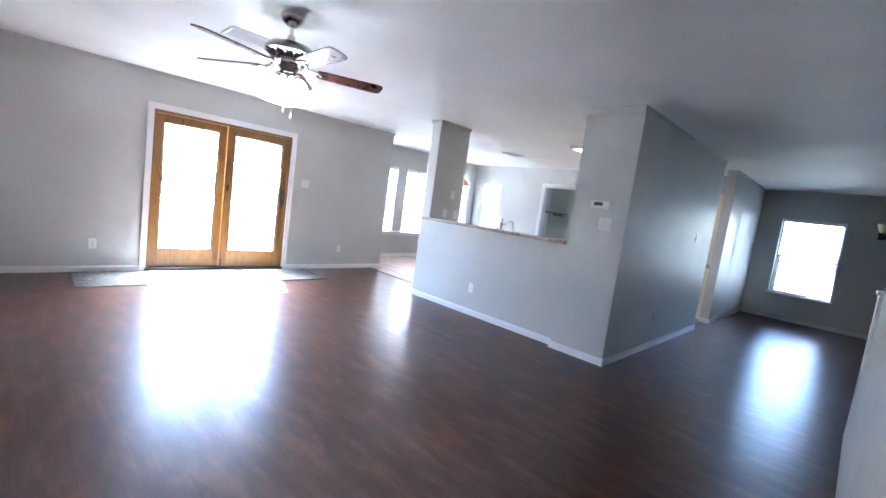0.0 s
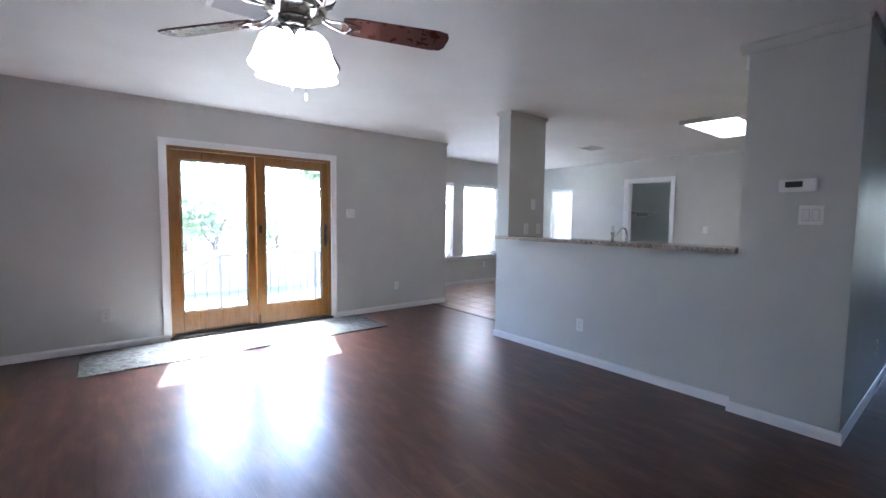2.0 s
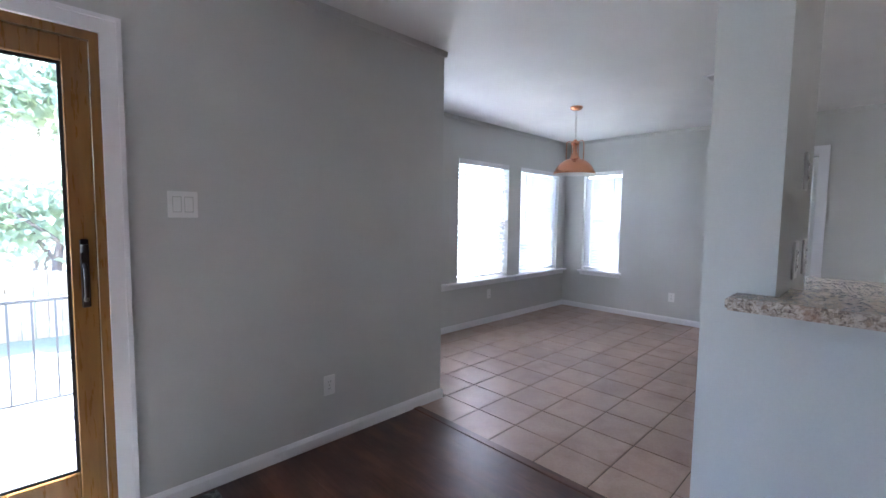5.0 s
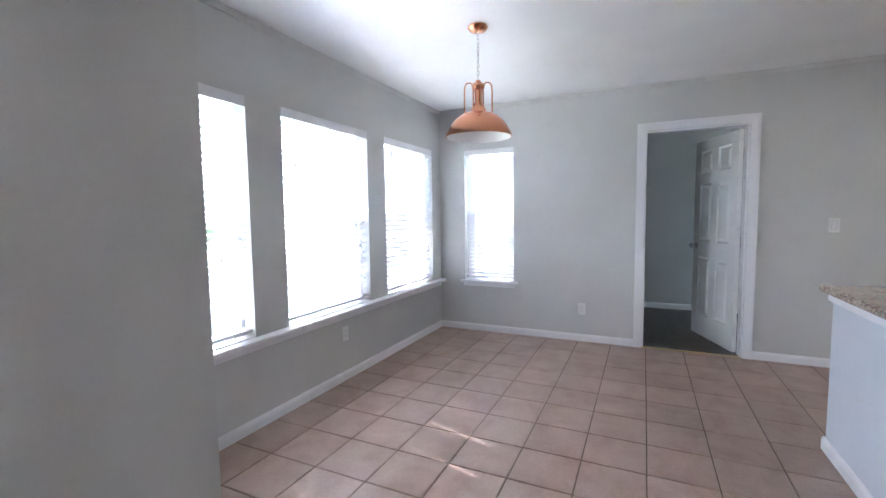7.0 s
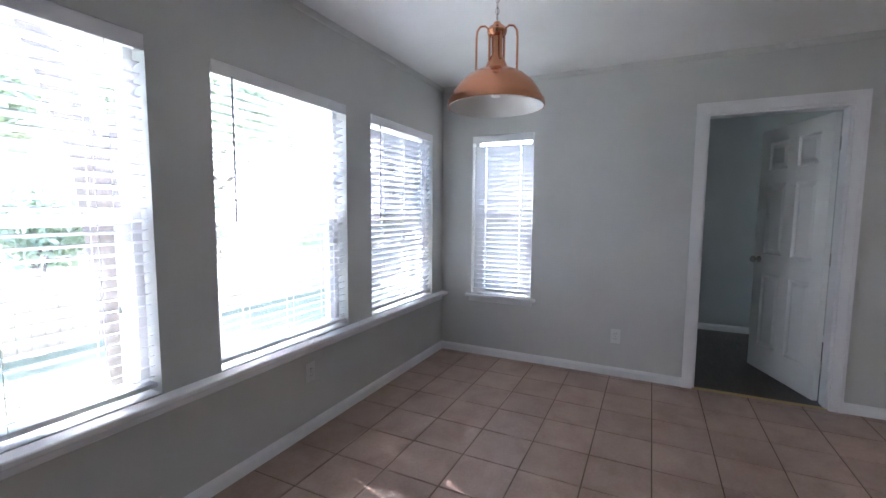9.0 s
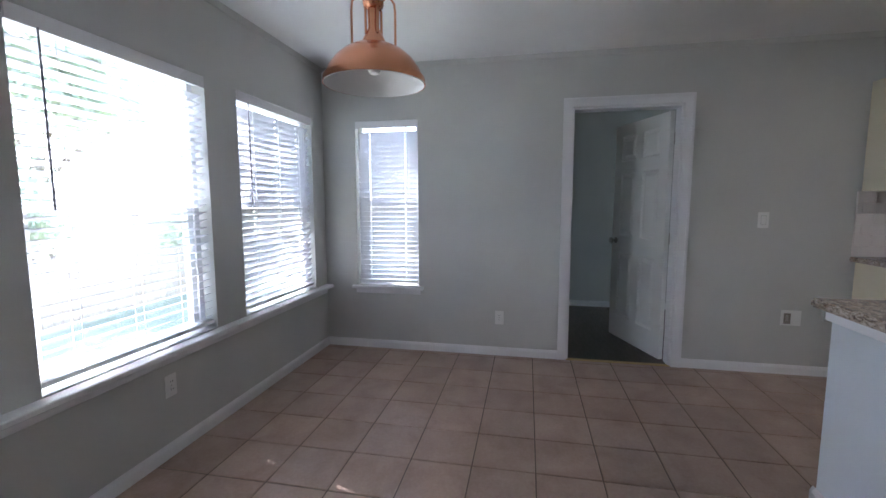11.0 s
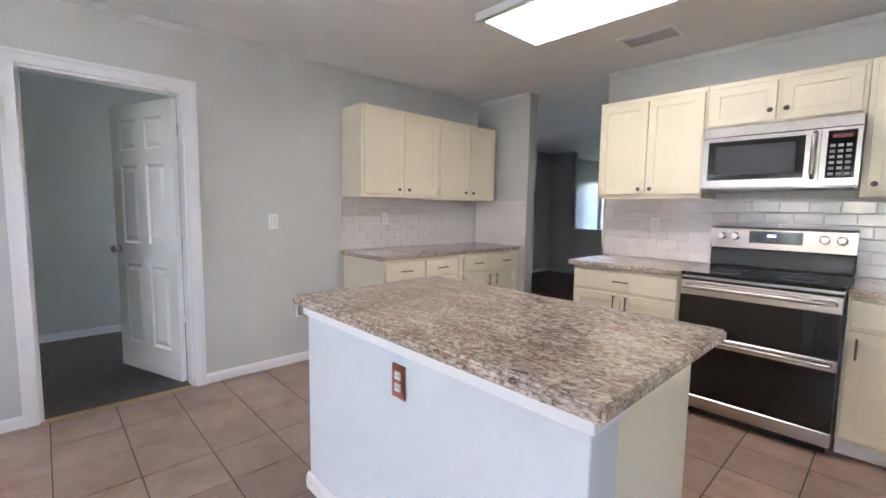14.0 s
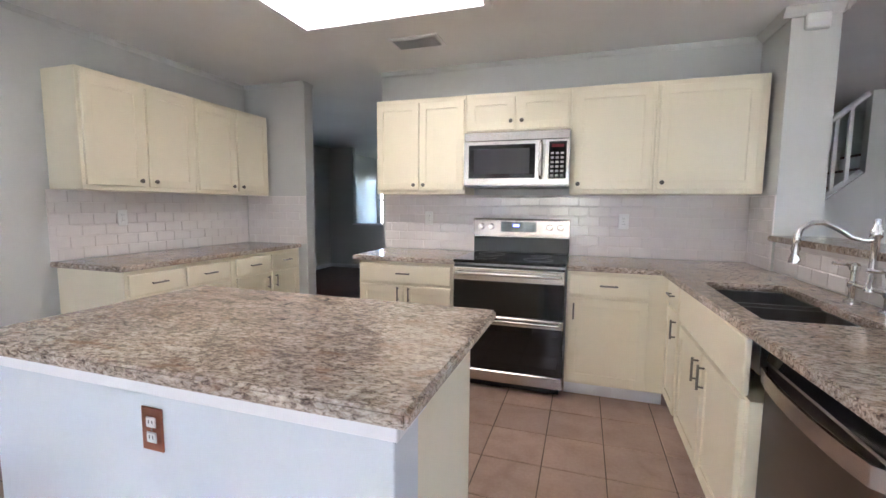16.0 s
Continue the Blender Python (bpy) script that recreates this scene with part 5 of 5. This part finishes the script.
bm = sbox(-0.068, -0.01, 0, 0.068, 0.01, 1.0, 0.004)
bm.to_mesh(me)
bm.free()
me.materials.append(FENCE)
for k in range(262):
    o = new("fence_board", me)
    o.parent = fe
    o.matrix_basis = pose(-18 + k * 0.145, 0.0, random.uniform(-0.02, 0.02), 0, random.uniform(-0.6, 0.6), 0)


def tree(x, y, height, spread, leaves, seed, stems=(), leaf=1.0, loose=0.035):
    rnd = random.Random(seed)
    t = thing("garden_tree", (x, y, -0.55), "tall leafy tree with a forked trunk on the lawn", "tree", "garden trees")
    bm = bmesh.new()
    tips = []

    def limb(p, d, length, r, depth):
        pts, radii = [p], [r]
        for k in range(4):
            d = (d + Vector((rnd.uniform(-1, 1), rnd.uniform(-1, 1), rnd.uniform(-0.3, 0.5))) * 0.16).normalized()
            pts.append(pts[-1] + d * length / 4)
            radii.append(r * (1 - 0.12 * (k + 1)))
        tube(bm, pts, radii, 8 if depth > 1 else 6)
        if depth == 0:
            tips.extend(pts[1:])
            return
        for k in range(3 if depth > 1 else 4):
            a = rnd.uniform(0, 6.283)
            s = 0.75 + 0.25 * rnd.random()
            nd = (d * 0.8 + Vector((math.cos(a), math.sin(a), rnd.uniform(0.0, 0.5))) * spread).normalized()
            limb(pts[-1 - (k % 2)], nd, length * 0.66 * s, radii[-1] * 0.7, depth - 1)
    for pts, radii in stems:
        tube(bm, [Vector(p) for p in pts], radii, 12)
        for k in range(3 if len(pts) > 2 else 0):
            d = Vector(pts[-1]) - Vector(pts[-2])
            limb(Vector(pts[-1]), (d.normalized() + Vector((rnd.uniform(-1, 1), rnd.uniform(-1, 1), rnd.uniform(0, 0.4))) * 0.5).normalized(), height * 0.2, radii[-1] * 0.75, 2)
    if not stems:
        limb(Vector((x, y, -0.6)), Vector((rnd.uniform(-0.2, 0.2), rnd.uniform(-0.2, 0.2), 1)), height * 0.34, height * 0.026, 3)
    part("trunk", bm, BARK, t, "", True)
    n = leaves
    pts = np.array([list(p) for p in tips])
    pick = np.random.RandomState(seed)
    c = pts[pick.randint(0, len(pts), n)] + pick.normal(0, height * loose, (n, 3))
    u = pick.normal(0, 1, (n, 3))
    u /= np.linalg.norm(u, axis=1)[:, None]
    w = np.cross(u, pick.normal(0, 1, (n, 3)))
    w /= np.linalg.norm(w, axis=1)[:, None]
    s = pick.uniform(0.05, 0.12, (n, 1)) * height / 8 * leaf
    verts = np.stack([c - u * s, c + w * s * 0.55, c + u * s, c - w * s * 0.55], 1).reshape(-1, 3)
    me = bpy.data.meshes.new("crown")
    me.from_pydata(verts.tolist(), [], np.arange(4 * n).reshape(-1, 4).tolist())
    me.transform(HOME[t.name])
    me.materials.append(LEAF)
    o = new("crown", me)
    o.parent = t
    tagged(o, "loose crown of small green leaves paled by painted glare", kind="stuff")


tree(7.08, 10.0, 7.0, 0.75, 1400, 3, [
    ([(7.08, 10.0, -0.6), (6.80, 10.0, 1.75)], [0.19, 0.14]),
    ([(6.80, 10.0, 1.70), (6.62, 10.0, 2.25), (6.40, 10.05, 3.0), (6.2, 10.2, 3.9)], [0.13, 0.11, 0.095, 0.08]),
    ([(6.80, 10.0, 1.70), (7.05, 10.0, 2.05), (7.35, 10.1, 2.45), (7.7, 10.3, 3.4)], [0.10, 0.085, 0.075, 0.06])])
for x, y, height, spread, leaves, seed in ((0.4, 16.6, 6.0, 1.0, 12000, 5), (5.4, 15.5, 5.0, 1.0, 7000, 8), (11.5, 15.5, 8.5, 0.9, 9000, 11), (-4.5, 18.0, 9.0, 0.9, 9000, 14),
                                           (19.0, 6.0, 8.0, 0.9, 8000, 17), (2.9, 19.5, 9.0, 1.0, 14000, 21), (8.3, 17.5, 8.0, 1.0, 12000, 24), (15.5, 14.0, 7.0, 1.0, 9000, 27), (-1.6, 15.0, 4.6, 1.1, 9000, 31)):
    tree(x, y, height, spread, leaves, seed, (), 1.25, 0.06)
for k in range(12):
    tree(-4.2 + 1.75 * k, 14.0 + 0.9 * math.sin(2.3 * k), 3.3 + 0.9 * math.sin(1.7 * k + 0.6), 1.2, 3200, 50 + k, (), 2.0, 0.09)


# ---- tiles and planks ----
def piece(name, w, d, h, bevel, mat):
    bm = sbox(-w / 2, -d / 2, -h, w / 2, d / 2, 0, bevel)
    me = bpy.data.meshes.new(name)
    bm.to_mesh(me)
    bm.free()
    me.materials.append(mat)
    return me


bed = bpy.data.objects["floor_tile_bed"]
PXT, PYT, GAP = 0.302, 0.3075, 0.006
cache = {}


def clipped(name, x0, y0, x1, y1, h, bevel, mat, parent, jitter=0.0):
    w, d = round(x1 - x0, 4), round(y1 - y0, 4)
    if w < 0.02 or d < 0.02:
        return
    key = (name, w, d)
    if key not in cache:
        cache[key] = piece(name, w, d, h, bevel, mat)
    o = new(name, cache[key])
    o.parent = parent
    o.matrix_basis = Matrix.Translation(((x0 + x1) / 2, (y0 + y1) / 2, random.uniform(-jitter, jitter)))


for i in range(-10, 6):
    for j in range(-13, 8):
        x0, y0 = 7.134 + i * PXT + GAP / 2, 5.315 + j * PYT + GAP / 2
        x1, y1 = x0 + PXT - GAP, y0 + PYT - GAP
        x0, x1, y0, y1 = max(x0, 4.45), min(x1, X_FAR - 0.001), max(y0, Y_KIT - 0.02), min(y1, Y_WIN - 0.001)
        if x1 <= x0 or y1 <= y0 or (x1 < 4.66 and y1 < 4.2) or (x0 > 7.9 and y1 < 3.3):
            continue
        if x0 < X_END and y1 > Y_DOOR:
            y1 = Y_DOOR
        if y1 <= y0:
            continue
        clipped("tile", x0, y0, x1, y1, 0.006, 0.0025, FLOOR_TILE, bed, 0.0006)

under = bpy.data.objects["subfloor"]
PW, PL = 0.192, 1.21
rest = bmesh.new()
i = 0
x = -3.0
while x < X_FRONT:
    y = -4.6 - (i * 0.437) % PL
    while y < Y_DOOR:
        xa, xb, ya, yb = x + 0.0001, min(x + PW, X_FRONT) - 0.0001, max(y, -4.6) + 0.0001, min(y + PL, Y_DOOR) - 0.0001
        if xa > 4.40:
            yb = min(yb, Y_LIV + 0.12)
        elif xb > 4.40 and yb > Y_LIV + 0.12:
            if ya < Y_LIV:
                box(rest, 4.401, ya, -0.014, xb, Y_LIV + 0.12, 0.0)
            xb = 4.40
        if yb - ya > 0.05 and xb - xa > 0.02:
            if -0.7 < x < 4.4 and y > 0.1 and yb <= Y_DOOR:
                clipped("plank", xa, ya, xb, yb, 0.014, 0.00008, LAMINATE, under, 0.0)
            else:
                box(rest, xa, ya, -0.014, xb, yb, 0.0)
        y += PL
    x += PW
    i += 1
o = part("plank_rest", rest, LAMINATE_REST, under)
tagged(o, "dark laminate planks further off", kind="stuff")


def splash(wall_name, m, width, z0, z1):
    """Brick-laid glazed tiles in the local xz plane, facing +y."""
    parent = bpy.data.objects[wall_name]
    TW, TH, G = 0.152, 0.076, 0.003
    z = z0
    row = 0
    while z < z1 - 0.01:
        h = min(TH, z1 - z)
        x = -(TW / 2) * (row % 2)
        while x < width - 0.005:
            a, b = max(x, 0), min(x + TW, width)
            if b - a > 0.03 and h > 0.03:
                key = ("wall_tile", round(b - a, 3), round(h, 3))
                if key not in cache:
                    bm = bmesh.new()
                    rings = []
                    for g, y in ((0, 0), (0, 0.0066), (0.005, 0.0085)):
                        u, w = (b - a - G) / 2 - g, (h - G) / 2 - g
                        rings.append([bm.verts.new(q) for q in ((-u, y, -w), (u, y, -w), (u, y, w), (-u, y, w))])
                    for r0, r1 in zip(rings, rings[1:]):
                        for k in range(4):
                            bm.faces.new((r0[k], r0[(k + 1) % 4], r1[(k + 1) % 4], r1[k]))
                    bm.faces.new(rings[-1])
                    bmesh.ops.recalc_face_normals(bm, faces=bm.faces[:])
                    me = bpy.data.meshes.new("wall_tile")
                    bm.to_mesh(me)
                    bm.free()
                    me.materials.append(SUBWAY)
                    cache[key] = me
                o = new("wall_tile", cache[key])
                o.parent = parent
                o.matrix_basis = m @ pose((a + b) / 2, 0.0, z + h / 2, random.uniform(-0.12, 0.12), 0, random.uniform(-0.12, 0.12))
            x += TW
        z += TH
        row += 1
    bed = part("grout_bed", boxes((0, -0.001, z0, width, 0.004, z1)), WALL_GROUT, parent)
    bed.matrix_basis = m


splash("wall_stove", pose(4.07, Y_KIT, 0), 2.80, 0.90, 1.37)
splash("wall_pantry", pose(7.71, Y_KIT, 0), 0.69, 0.90, 1.36)
splash("wall_east", pose(X_FAR, Y_KIT + 0.01, 0, 0, 0, 90), 1.71, 0.90, 1.36)
splash("wall_bar", pose(4.05, 4.26, 0, 0, 0, -90), 2.14, 0.90, 1.08)
splash("wall_stub", pose(4.07, 2.12, 0, 0, 0, -90), 0.42, 0.90, 1.36)
